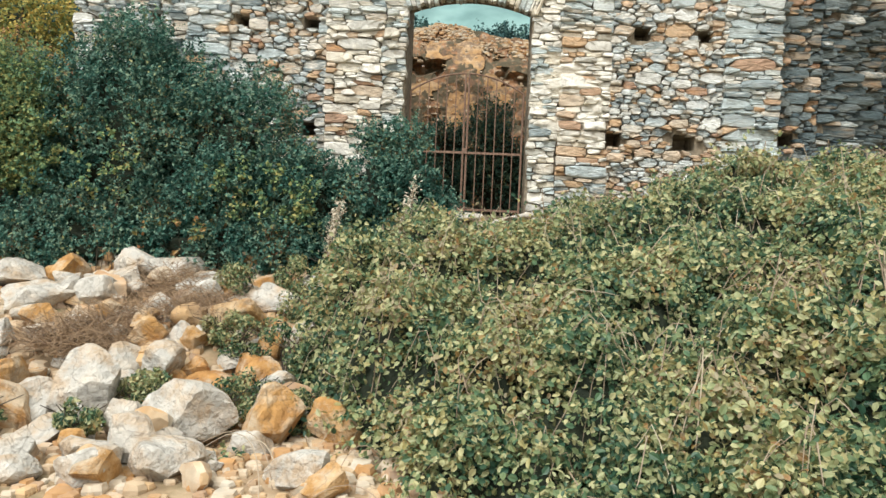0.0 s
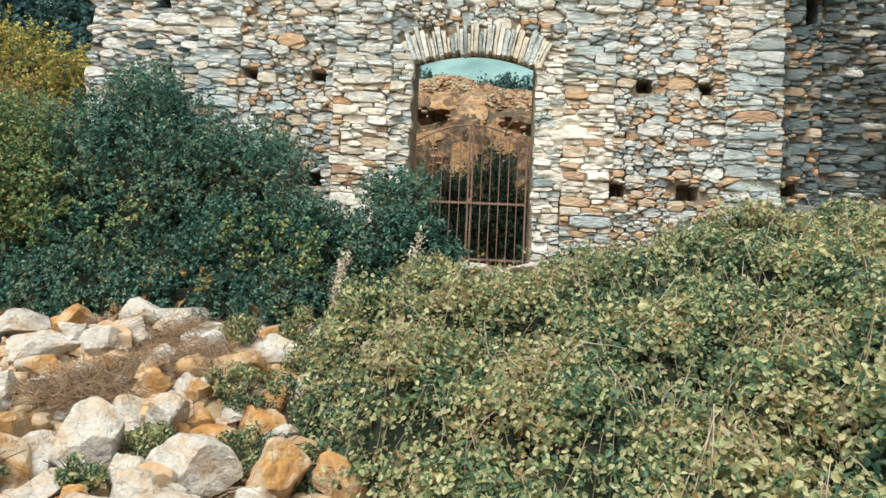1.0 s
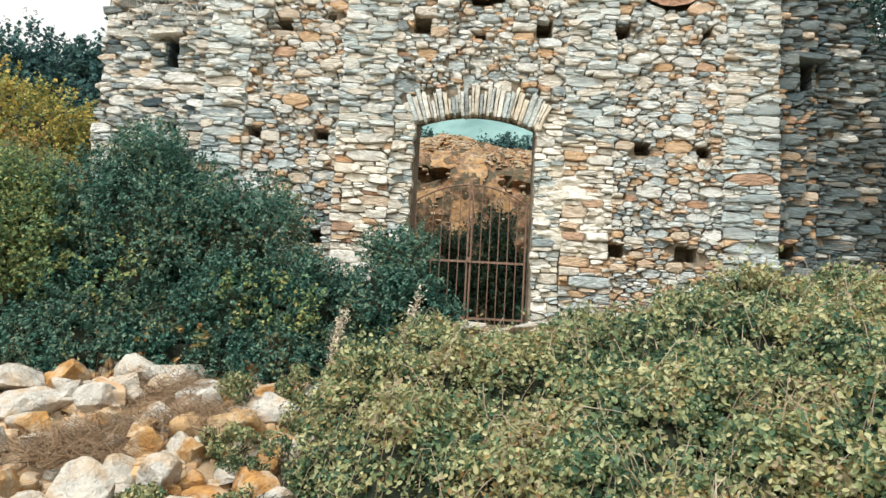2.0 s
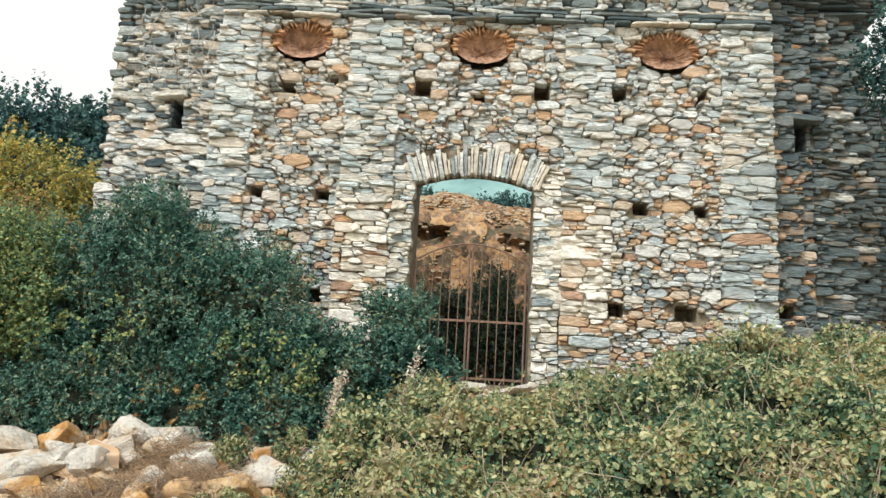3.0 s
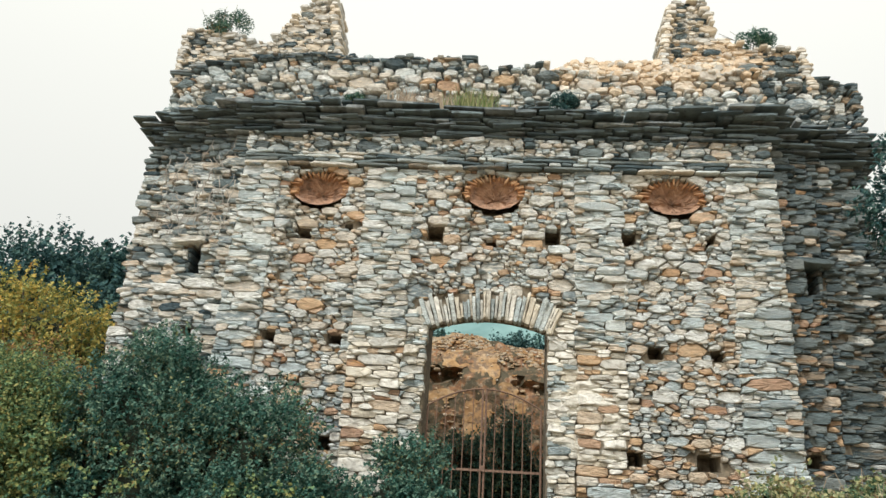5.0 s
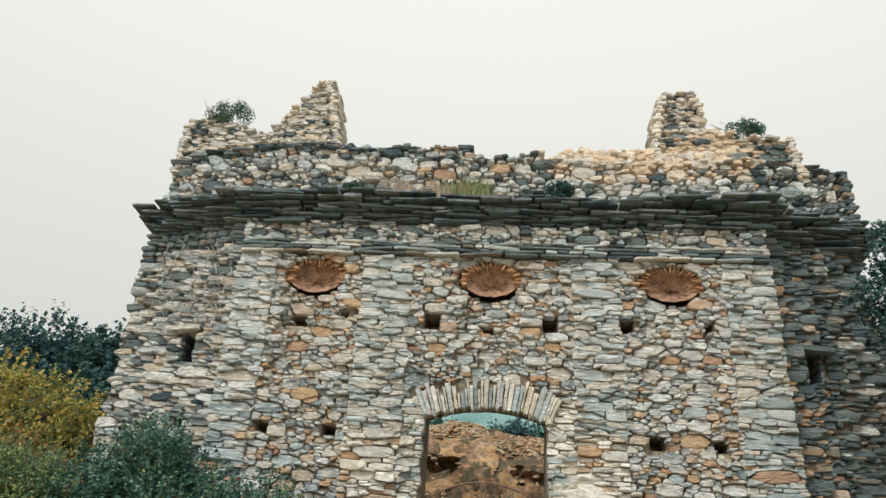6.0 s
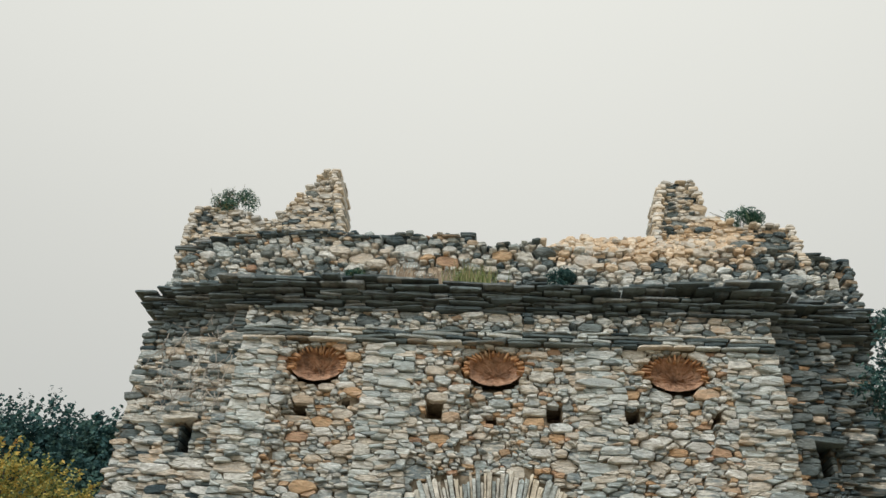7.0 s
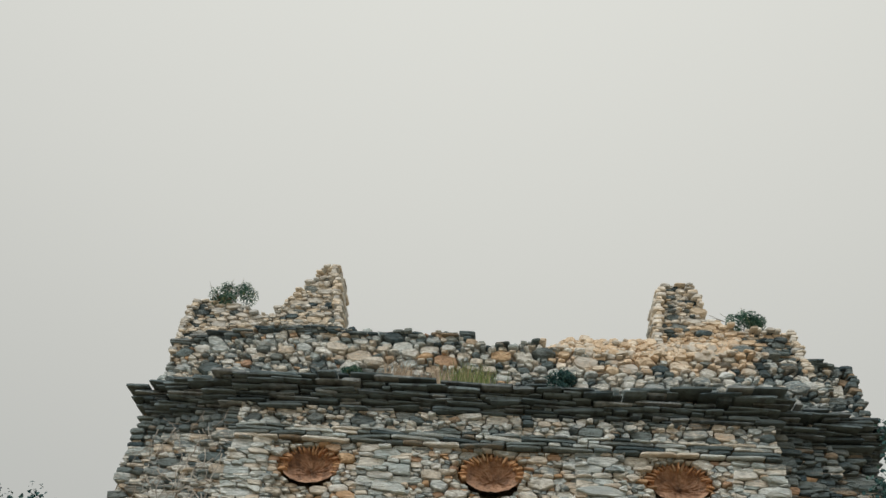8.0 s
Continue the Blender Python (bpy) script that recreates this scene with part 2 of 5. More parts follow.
M_GRASS = material("grass_blade", [(0.0, (0.12, 0.20, 0.06)), (0.5, (0.20, 0.24, 0.10)), (1.0, (0.45, 0.38, 0.24))], bump=0, translucent=0.2)
# the teal is haze of distance mixed into the hill's colour
M_HILL = material("hazy_teal_hillside", [(0.3, (0.10, 0.20, 0.20)), (0.5, (0.15, 0.26, 0.255)), (0.7, (0.20, 0.31, 0.295))], vary=False, noise_scale=0.05, stain_scale=0.012, bump=0)


# ---- mesh helpers ----
def finish(ob, mat, smooth=False):
    ob.data.materials.append(mat)
    if smooth:
        ob.data.polygons.foreach_set("use_smooth", [True] * len(ob.data.polygons))
    return ob


def mesh_ob(name, verts, faces, mat, parent=None, label="", smooth=False, origin=None):
    me = bpy.data.meshes.new(name)
    v = np.asarray(verts, dtype=float).reshape(-1, 3)
    if origin is not None:
        v = v - np.asarray(origin)
    me.from_pydata(v.tolist() if isinstance(faces, list) else v, [], faces)
    me.update()
    ob = new(name, me)
    if origin is not None:
        ob.location = origin
    if parent:
        ob.parent = parent
    if label:
        tagged(ob, label)
    return finish(ob, mat, smooth)


def part(name, bm, mat, parent, label="", smooth=False):
    me = bpy.data.meshes.new(name)
    bm.to_mesh(me)
    bm.free()
    ob = new(name, me)
    ob.parent = parent
    if label:
        tagged(ob, label)
    return finish(ob, mat, smooth)


def empty(name, at=(0, 0, 0)):
    ob = new(name)
    ob.location = at
    ob.empty_display_size = 0.2
    return ob


def box_into(vs, fs, cx, cy, cz, sx, sy, sz, rot=0.0):
    """Append a box, turned by rot in the x-z plane, to a list of verts and faces."""
    k = len(vs)
    c, s = math.cos(rot), math.sin(rot)
    for dx, dy, dz in ((-1, -1, -1), (1, -1, -1), (1, 1, -1), (-1, 1, -1), (-1, -1, 1), (1, -1, 1), (1, 1, 1), (-1, 1, 1)):
        x, z = dx * sx / 2, dz * sz / 2
        vs.append((cx + x * c - z * s, cy + dy * sy / 2, cz + x * s + z * c))
    for f in ((0, 3, 2, 1), (4, 5, 6, 7), (0, 1, 5, 4), (1, 2, 6, 5), (2, 3, 7, 6), (3, 0, 4, 7)):
        fs.append(tuple(k + i for i in f))


def tube_into(vs, fs, pts, r0, r1, sides=4):
    k = len(vs)
    m = len(pts)
    for i, p in enumerate(pts):
        p = Vector(p)
        d = (Vector(pts[min(i + 1, m - 1)]) - Vector(pts[max(i - 1, 0)])).normalized()
        a = d.cross(Vector((0.31, 0.77, 0.55))).normalized()
        b = d.cross(a)
        r = r0 + (r1 - r0) * i / (m - 1)
        for j in range(sides):
            t = 2 * math.pi * j / sides
            vs.append(tuple(p + a * (r * math.cos(t)) + b * (r * math.sin(t))))
    for i in range(m - 1):
        for j in range(sides):
            fs.append((k + i * sides + j, k + i * sides + (j + 1) % sides, k + (i + 1) * sides + (j + 1) % sides, k + (i + 1) * sides + j))


def nz(x, y, z=0.0, s=1.0):
    return noise.noise(Vector((x * s, y * s, z * s)))


# ---- ground ----
GY = [-60, -9.4, -5, -3.7, -2.6, -1.6, -0.9, -0.3, 7.5, 9, 14, 40, 900]
GZ = [-2.0, -1.85, -1.85, -1.74, -1.25, -0.9, -0.42, -0.12, -0.05, 2.6, 3.4, 4.0, 4.0]


def ground_z(x, y):
    z = float(np.interp(y, GY, GZ))
    side = min(1.0, max(0.0, (abs(x) - 6.0) / 4.0))
    z += side * (float(np.interp(y, [-9, 0, 8, 14], [-1.9, -0.9, -0.3, 0.0])) - z) * 0.8
    if y < -0.5:
        z += 0.1 * nz(x, y, 0, 0.9) * min(1, (-0.5 - y))
    return z


def build_ground():
    def steps(inner, fine, outer):
        a = list(np.arange(-inner, inner + 1e-6, fine))
        g = [inner * 1.35 ** k for k in range(1, 30) if inner * 1.35 ** k < outer] + [outer]
        return [-v for v in reversed(g)] + a + g
    xs, ys = steps(9, 0.2, 900), steps(11, 0.2, 900)
    vs = [(x, y, ground_z(x, y)) for y in ys for x in xs]
    w = len(xs)
    fs = [(j * w + i, j * w + i + 1, (j + 1) * w + i + 1, (j + 1) * w + i) for j in range(len(ys) - 1) for i in range(w - 1)]
    ob = mesh_ob("ground", vs, fs, M_EARTH, smooth=True)
    tagged(ob, "ochre stony earth sloping up to a ruin", "ground", kind="structure")


build_ground()

# far hillside behind the ruin
hv, hf = [], []
for j in range(9):
    for i in range(41):
        x = -400 + i * 20
        f = j / 8
        hv.append((x, 300 + 120 * f, -5 + (142 + 14 * nz(x, 0, 3, 0.008)) * f ** 0.8 + 4 * nz(x, f * 40, 1, 0.05)))
for j in range(8):
    for i in range(40):
        hf.append((j * 41 + i, j * 41 + i + 1, (j + 1) * 41 + i + 1, (j + 1) * 41 + i))
tagged(mesh_ob("backdrop", hv, hf, M_HILL, smooth=True), "hazy teal wooded hillside in the distance", "hillside", kind="structure")

# ---- the ruined front ----
X_L, X_R = -5.25, 5.33
PILASTERS = [(-3.55, -2.99), (-1.76, -1.06), (1.13, 1.75), (3.13, 3.79)]
SHELLS = [-2.43, 0.02, 2.45]
HOLES = [(-2.6, 3.77, 0.2, 0.15), (-0.75, 3.78, 0.2, 0.2), (0.83, 3.78, 0.19, 0.2), (1.83, 3.79, 0.18, 0.16), (-1.97, 3.84, 0.1, 0.1),
         (0.0, 3.72, 0.13, 0.12), (2.9, 3.8, 0.1, 0.1), (-2.85, 2.27, 0.17, 0.14), (-1.98, 2.26, 0.18, 0.14), (2.12, 2.26, 0.17, 0.16),
         (2.88, 2.25, 0.15, 0.13), (1.82, 0.95, 0.18, 0.17), (2.69, 0.95, 0.26, 0.16), (-1.97, 0.95, 0.16, 0.16), (-4.02, 2.32, 0.15, 0.14),
         (3.98, 1.05, 0.2, 0.16), (4.95, 0.85, 0.25, 0.13)]
WINDOWS = [(-4.12, 3.38, 0.2, 0.42), (4.26, 3.4, 0.22, 0.42)]
DOOR_W, DOOR_ARC = 0.75, 0.16


def arch_in(x):
    return 2.6 - DOOR_ARC * (x / 0.79) ** 2


def wall_y(x, z=0.0):
    if x > 3.79:
        y = 0.13 + (x - 3.79) * 0.36
    elif x < -3.55:
        y = 0.03 + (-3.55 - x) * 0.27
    else:
        y = 0.0
        for a, b in PILASTERS:
            if a <= x <= b and z < 5.25:
                y = -0.035
    if 2.95 < z < 4.35:
        for c in SHELLS:
            d = abs(x - c) / 0.42
            if d < 1:
                y += 0.13 * math.sqrt(1 - d * d)
    return y


def recess(x, z):
    for cx, cz, w, h in HOLES + WINDOWS:
        if abs(x - cx) < w / 2 and abs(z - cz) < h / 2:
            return 0.85 if h > 0.3 else 0.38
    return 0.0


def in_shell(x, z, grow=0.0):
    return any(((x - c) / (0.44 + grow)) ** 2 + ((z - 4.42) / (0.27 + grow)) ** 2 < 1 for c in SHELLS)


wall_front = empty("wall_front")
tagged(wall_front, "ruined rubble-stone church front with pilasters and cornice", "wall", kind="structure")


def build_core():
    dx, dz = 0.025, 0.025
    nx, nzv = int((X_R - X_L) / dx) + 1, int(6.15 / dz) + 1
    vs, fs = [], []
    for j in range(nzv):
        z = -0.7 + j * dz
        for i in range(nx):
            x = X_L + i * dx
            y = wall_y(x, z) + 0.03 + recess(x, z) + 0.03 * nz(x, z, 0, 5) + 0.01 * nz(x, z, 3, 17)
            if in_shell(x, z):
                y += 0.33
            vs.append((x, y, z))
    for j in range(nzv - 1):
        z = -0.7 + (j + 0.5) * dz
        for i in range(nx - 1):
            x = X_L + (i + 0.5) * dx
            if abs(x) < DOOR_W + 0.02 and z < arch_in(x) + 0.03 and z > -0.06:
                continue
            fs.append((j * nx + i, j * nx + i + 1, (j + 1) * nx + i + 1, (j + 1) * nx + i))
    mesh_ob("mortar_bed", vs, fs, M_MORTAR, wall_front, "brown earth mortar between the stones")
    # mass behind the facing, with the doorway through it
    vs, fs = [], []
    for a, b, z0, z1, yc in ((X_L, -3.9, -0.7, 5.45, 1.5), (-3.9, -0.8, -0.7, 5.45, 0.85), (0.8, 3.9, -0.7, 5.45, 0.85), (3.9, X_R, -0.7, 5.45, 1.6), (-0.8, 0.8, 3.2, 5.45, 0.85)):
        box_into(vs, fs, (a + b) / 2, yc, (z0 + z1) / 2, b - a, 0.5, z1 - z0)
    for s in (-1, 1):
        box_into(vs, fs, s * 0.81, 0.33, 1.1, 0.08, 0.54, 2.8)
    for k in range(10):
        x = -0.76 + 1.52 * (k + 0.5) / 10
        box_into(vs, fs, x, 0.14, arch_in(x) + 0.075, 0.17, 0.16, 0.1, -2 * DOOR_ARC * x / 0.62)
    mesh_ob("wall_mass", vs, fs, M_MORTAR, wall_front)


build_core()
rng = random.Random(11)


def stone_geo(cx, cz, w, h, yf, bulge, power, rot=0.0, depth=0.09, n=10):
    """One squared or rounded stone: a closed front with a chamfered, uneven outline that runs back into the mortar."""
    vs, fs = [], []
    c, s = math.cos(rot), math.sin(rot)
    outline = []
    a0 = rng.random()
    for i in range(n):
        t = 2 * math.pi * (i + a0 * 0.7 + rng.uniform(-0.2, 0.2)) / n
        ct, st = math.cos(t), math.sin(t)
        e = 2 / power
        x = w / 2 * math.copysign(abs(ct) ** e, ct) * rng.uniform(0.9, 1.03)
        z = h / 2 * math.copysign(abs(st) ** e, st) * rng.uniform(0.88, 1.03)
        outline.append((x * c - z * s, x * s + z * c))
    y0 = yf(cx, cz)
    tilt_x, tilt_z = rng.uniform(-0.10, 0.10), rng.uniform(-0.12, 0.12)
    rings = ((1.0, depth), (1.0, -bulge * 0.35), (0.78, -bulge * rng.uniform(0.85, 1.1)))
    for k, (f, dy) in enumerate(rings):
        for x, z in outline:
            j = rng.uniform(-0.006, 0.006) if k else 0
            vs.append((cx + x * f, y0 + dy + j + (tilt_x * x + tilt_z * z if k else 0), cz + z * f))
    vs.append((cx, y0 - bulge * rng.uniform(0.9, 1.25), cz))
    for k in range(2):
        for i in range(n):
            fs.append((k * n + i, k * n + (i + 1) % n, (k + 1) * n + (i + 1) % n, (k + 1) * n + i))
    for i in range(n):
        fs.append((2 * n + i, 2 * n + (i + 1) % n, 3 * n))
    return vs, fs, (cx, y0, cz)


def free_spans(x0, x1, z0, z1, extra):
    """The stretches of a course that no opening cuts."""
    cuts = []
    zm = (z0 + z1) / 2
    for cx, cz, w, h in HOLES + WINDOWS:
        if z1 > cz - h / 2 + 0.015 and z0 < cz + h / 2 - 0.015:
            cuts.append((cx - w / 2, cx + w / 2))
    if zm < 2.63:
        d = DOOR_W if zm < 2.45 else 0.80 if zm < 2.6 else 0.9
        cuts.append((-d, d))
    if 2.44 < zm < 3.0:
        d = 0.80 + (zm - 2.45) * 0.3
        cuts.append((-d, d))
    for c in SHELLS:
        q = 1 - ((zm - 4.42) / 0.31) ** 2
        if q > 0:
            cuts.append((c - 0.49 * math.sqrt(q), c + 0.49 * math.sqrt(q)))
    cuts += extra(z0, z1) if extra else []
    spans, x = [], x0
    for a, b in sorted(cuts):
        if b <= x0 or a >= x1:
            continue
        if a - x > 0.03:
            spans.append((x, min(a, x1)))
        x = max(x, b)
    if x1 - x > 0.03:
        spans.append((x, x1))
    return spans


def lay(x0, x1, z0, z1, yf, hs=(0.08, 0.17), ws=(0.12, 0.36), split=0.45, power=(2.6, 5.0), bulge=(0.015, 0.055), extra=None, wob=0.03, top=None, gap=0.006):
    """Courses of rubble filling a stretch of wall; returns the stones."""
    out = []
    z = z0
    while z < z1 - 0.03:
        h = rng.uniform(*hs)
        if z + h > z1 - 0.04:
            h = z1 - z
        for a, b in free_spans(x0, x1, z, z + h, extra):
            x = a
            while x < b - 0.02:
                w = rng.uniform(*ws) * (1.25 if h < 0.1 else 1.0)
                if rng.random() < 0.12:
                    w *= 0.5
                if x + w > b - 0.07:
                    w = b - x
                pieces = [(x, z, w, h)]
                r = rng.random()
                if h > 0.1 and r < split:
                    k = 3 if h > 0.15 and rng.random() < 0.4 else 2
                    cut = sorted(rng.uniform(0.25, 0.75) for _ in range(k - 1))
                    edge = [0] + cut + [1]
                    pieces = [(x, z + h * edge[i], w, h * (edge[i + 1] - edge[i])) for i in range(k)]
                elif w > 0.26 and r < split + 0.18:
                    f = rng.uniform(0.35, 0.65)
                    pieces = [(x, z, w * f, h), (x + w * f, z, w * (1 - f), h)]
                for px, pz, pw, ph in pieces:
                    if ph < 0.018:
                        continue
                    mx, mz = px + pw / 2, pz + ph / 2
                    if top and mz > top(mx):
                        continue
                    flat = pw / ph > 2.6
                    pw2, ph2 = max(0.02, pw - gap * rng.uniform(0.3, 2.2)), max(0.015, ph - gap * rng.uniform(0.3, 2.4))
                    p = power[1] if flat else rng.uniform(*power)
                    rot = rng.uniform(-0.05, 0.05) if flat else rng.uniform(-0.14, 0.14)
                    dz = wob * nz(mx, mz, 0, 1.7)
                    out.append(stone_geo(mx, mz + dz, pw2 * 1.02, ph2, yf, rng.uniform(*bulge) * (0.7 if flat else 1.0), p, rot))
                x += w
        z += h
    return out


def clip(poly, px, pz, nx, nzv):
    """The part of a polygon on the inner side of a line through (px, pz) with outward normal (nx, nzv)."""
    out = []
    for i, (x, z) in enumerate(poly):
        x2, z2 = poly[(i + 1) % len(poly)]
        d1, d2 = (x - px) * nx + (z - pz) * nzv, (x2 - px) * nx + (z2 - pz) * nzv
        if d1 <= 0:
            out.append((x, z))
        if d1 * d2 < 0:
            f = d1 / (d1 - d2)
            out.append((x + f * (x2 - x), z + f * (z2 - z)))
    return out


def warp(x, z):
    """Shifts a joint so that no bed or upright runs straight."""
    return (x + 0.034 * nz(x, z, 11, 3.3) + 0.04 * nz(x * 0.3, z, 12, 8.0), z + 0.045 * nz(x, z, 17, 2.1) + 0.018 * nz(x, z, 18, 7.0))


def random_cells(x0, x1, z0, z1, flat, size):
    """Cells of random rubble: large stones set first, middling ones between them and slivers packed into the gaps.
    Joints lie between neighbours by their sizes; flat: how much longer than high the stones are."""
    u0, u1 = x0 / flat, x1 / flat
    area = (u1 - u0) * (z1 - z0)
    pu, pz, pr = [], [], []
    for lo, hi, dense in ((0.070, 0.105, 17), (0.040, 0.062, 75), (0.016, 0.030, 900)):
        for _ in range(int(dense * area / size ** 2)):
            u, z, r = rng.uniform(u0, u1), rng.uniform(z0, z1), rng.uniform(lo, hi) * size
            if pu:
                d = np.hypot(np.array(pu) - u, np.array(pz) - z)
                if (d < (np.array(pr) + r) * 0.93).any():
                    continue
            pu.append(u)
            pz.append(z)
            pr.append(r)
    U, Z, R = np.array(pu), np.array(pz), np.array(pr)
    out = []
    for i in range(len(U)):
        d = np.hypot(U - U[i], Z - Z[i])
        poly = [(u0, z0), (u1, z0), (u1, z1), (u0, z1)]
        for j in np.argsort(d)[1:30]:
            dd = float(d[j])
            nx, nzv = float(U[j] - U[i]) / dd, float(Z[j] - Z[i]) / dd
            f = (dd * dd + float(R[i] ** 2 - R[j] ** 2)) / (2 * dd)
            poly = clip(poly, float(U[i]) + nx * f, float(Z[i]) + nzv * f, nx, nzv)
            if len(poly) < 3:
                break
        if len(poly) < 3:
            continue
        # drop corners that all but coincide
        keep = [p for k, p in enumerate(poly) if math.dist(p, poly[k - 1]) > 0.008]
        if len(keep) > 2:
            out.append([warp(x * flat, z) for x, z in keep])
    return out


def poly_stone(poly, yf, gap, bulge, worn=0.0):
    """One fitted stone from its cell outline: joint cut back, corners worn, front domed and tilted."""
    cx, cz = sum(p[0] for p in poly) / len(poly), sum(p[1] for p in poly) / len(poly)
    ins = []
    soft = worn * rng.random()
    for i, (x, z) in enumerate(poly):
        d = math.hypot(x - cx, z - cz) + 1e-6
        g = min(0.45, gap * rng.uniform(0.4, 1.7) / d) + (soft * rng.uniform(0.5, 1.2) if i % 2 == 0 else 0)
        ins.append((x + (cx - x) * g, z + (cz - z) * g))
    ring = []
    m = len(ins)
    cut = rng.uniform(0.06, 0.22)
    for i in range(m):
        (xa, za), (xb, zb) = ins[i], ins[(i + 1) % m]
        ring += [(xa + (xb - xa) * cut, za + (zb - za) * cut), (xb - (xb - xa) * cut, zb - (zb - za) * cut)]
    ring = [(cx + (x - cx) * q, cz + (z - cz) * q) for x, z in ring for q in (rng.uniform(0.94, 1.05),)]
    # flat-bedded slabs are drawn towards a squared outline, water-worn stones towards an oval
    hw, hh = (max(p[0] for p in ring) - min(p[0] for p in ring)) / 2, (max(p[1] for p in ring) - min(p[1] for p in ring)) / 2
    mx, mz = (max(p[0] for p in ring) + min(p[0] for p in ring)) / 2, (max(p[1] for p in ring) + min(p[1] for p in ring)) / 2
    if worn > 0.1:
        oval = worn > 0.25 and rng.random() < 0.45
        k, e = (rng.uniform(0.0, 0.5), 1.0) if oval else (rng.uniform(0.35, 0.8), rng.uniform(0.3, 0.6))
        lean = rng.uniform(-0.12, 0.12)
        for i, (x, z) in enumerate(ring):
            a = math.atan2((z - mz) / (hh + 1e-6), (x - mx) / (hw + 1e-6))
            c, q = math.cos(a), math.sin(a)
            tx = mx + hw * 0.95 * math.copysign(abs(c) ** e, c)
            tz = mz + hh * (1.0 if oval else 0.84) * math.copysign(abs(q) ** e, q) + (0 if oval else lean * (tx - mx) * 0.5)
            ring[i] = (x + (tx - x) * k, z + (tz - z) * k)
    n = len(ring)
    y0 = yf(cx, cz) + rng.uniform(-0.035, 0.02)
    tx, tz = rng.uniform(-0.14, 0.14), rng.uniform(-0.2, 0.12)
    vs, fs = [], []
    for k, (f, dy) in enumerate(((1.0, 0.13), (1.0, -bulge * rng.uniform(0.35, 0.75)), (rng.uniform(0.78, 0.95), -bulge))):
        for x, z in ring:
            dx, dz = (x - cx) * f, (z - cz) * f
            vs.append((cx + dx, y0 + dy + ((tx * dx + tz * dz + rng.uniform(-0.009, 0.009)) if k else 0), cz + dz))
    vs.append((cx + rng.uniform(-0.15, 0.15) * (max(p[0] for p in ring) - cx), y0 - bulge * rng.uniform(0.85, 1.3), cz))
    for k in range(2):
        for i in range(n):
            fs.append((k * n + i, k * n + (i + 1) % n, (k + 1) * n + (i + 1) % n, (k + 1) * n + i))
    for i in range(n):
        fs.append((2 * n + i, 2 * n + (i + 1) % n, 3 * n))
    return vs, fs, (cx, y0, cz)


def rubble(x0, x1, z0, z1, yf, flat=2.15, size=0.77, gap=0.003, bulge=(0.012, 0.06), top=None, arched=False, worn=0.3):
    """Rough-coursed rubble, cut at the openings, each cell one stone."""
    out, chips = [], []
    for poly in random_cells(x0, x1, z0, z1, flat, size):
        sx, sz = sum(p[0] for p in poly) / len(poly), sum(p[1] for p in poly) / len(poly)
        if top and sz > top(sx):
            continue
        for cx, cz, w, h in HOLES + WINDOWS:
            if poly and abs(sx - cx) < w / 2 + 0.4 and abs(sz - cz) < h / 2 + 0.3:
                ex, ez = abs(sx - cx) - w / 2, abs(sz - cz) - h / 2
                if ex <= 0 and ez <= 0:
                    poly = []
                elif ex > ez * 1.0:
                    s = 1 if sx > cx else -1
                    poly = clip(poly, cx + s * w / 2, 0, -s, 0)
                else:
                    s = 1 if sz > cz else -1
                    poly = clip(poly, 0, cz + s * h / 2, 0, -s)
        for c in SHELLS:
            ux, uz = (sx - c) / 0.41, (sz - 4.42) / 0.265
            r = math.hypot(ux, uz)
            if r < 1.0:
                poly = []
            elif poly and r < 2.2:
                nx, nzv = ux / 0.41, uz / 0.265
                poly = clip(poly, c + ux / r * 0.41, 4.42 + uz / r * 0.265, -nx, -nzv)
        if arched and poly and abs(sx) < 1.0:
            r = math.hypot(sx, sz - 0.12)
            if r < 2.86:
                poly = []
            else:
                poly = clip(poly, sx / r * 2.85, 0.12 + (sz - 0.12) / r * 2.85, -sx / r, -(sz - 0.12) / r)
        if len(poly) < 3:
            continue
        area = abs(sum(poly[k][0] * poly[(k + 1) % len(poly)][1] - poly[(k + 1) % len(poly)][0] * poly[k][1] for k in range(len(poly)))) / 2
        if area < 0.0004:
            continue
        out.append(poly_stone(poly, yf, gap, rng.uniform(*bulge), worn))
        # a chip pinned into the joint
        if worn > 0.25 and area > 0.004 and rng.random() < 0.55:
            px, pz = poly[0]
            if recess(px, pz) == 0 and not in_shell(px, pz, 0.03):
                chips.append(stone_geo(px, pz, rng.uniform(0.03, 0.08), rng.uniform(0.018, 0.04), yf, rng.uniform(0.0, 0.02), rng.uniform(2.2, 4), rng.uniform(-0.4, 0.4), n=7))
    return out + chips


def spread(stone):
    """How large a stone shows in the wall."""
    v = np.array(stone[0])
    return -float(np.ptp(v[:, 0]) * np.ptp(v[:, 2]))


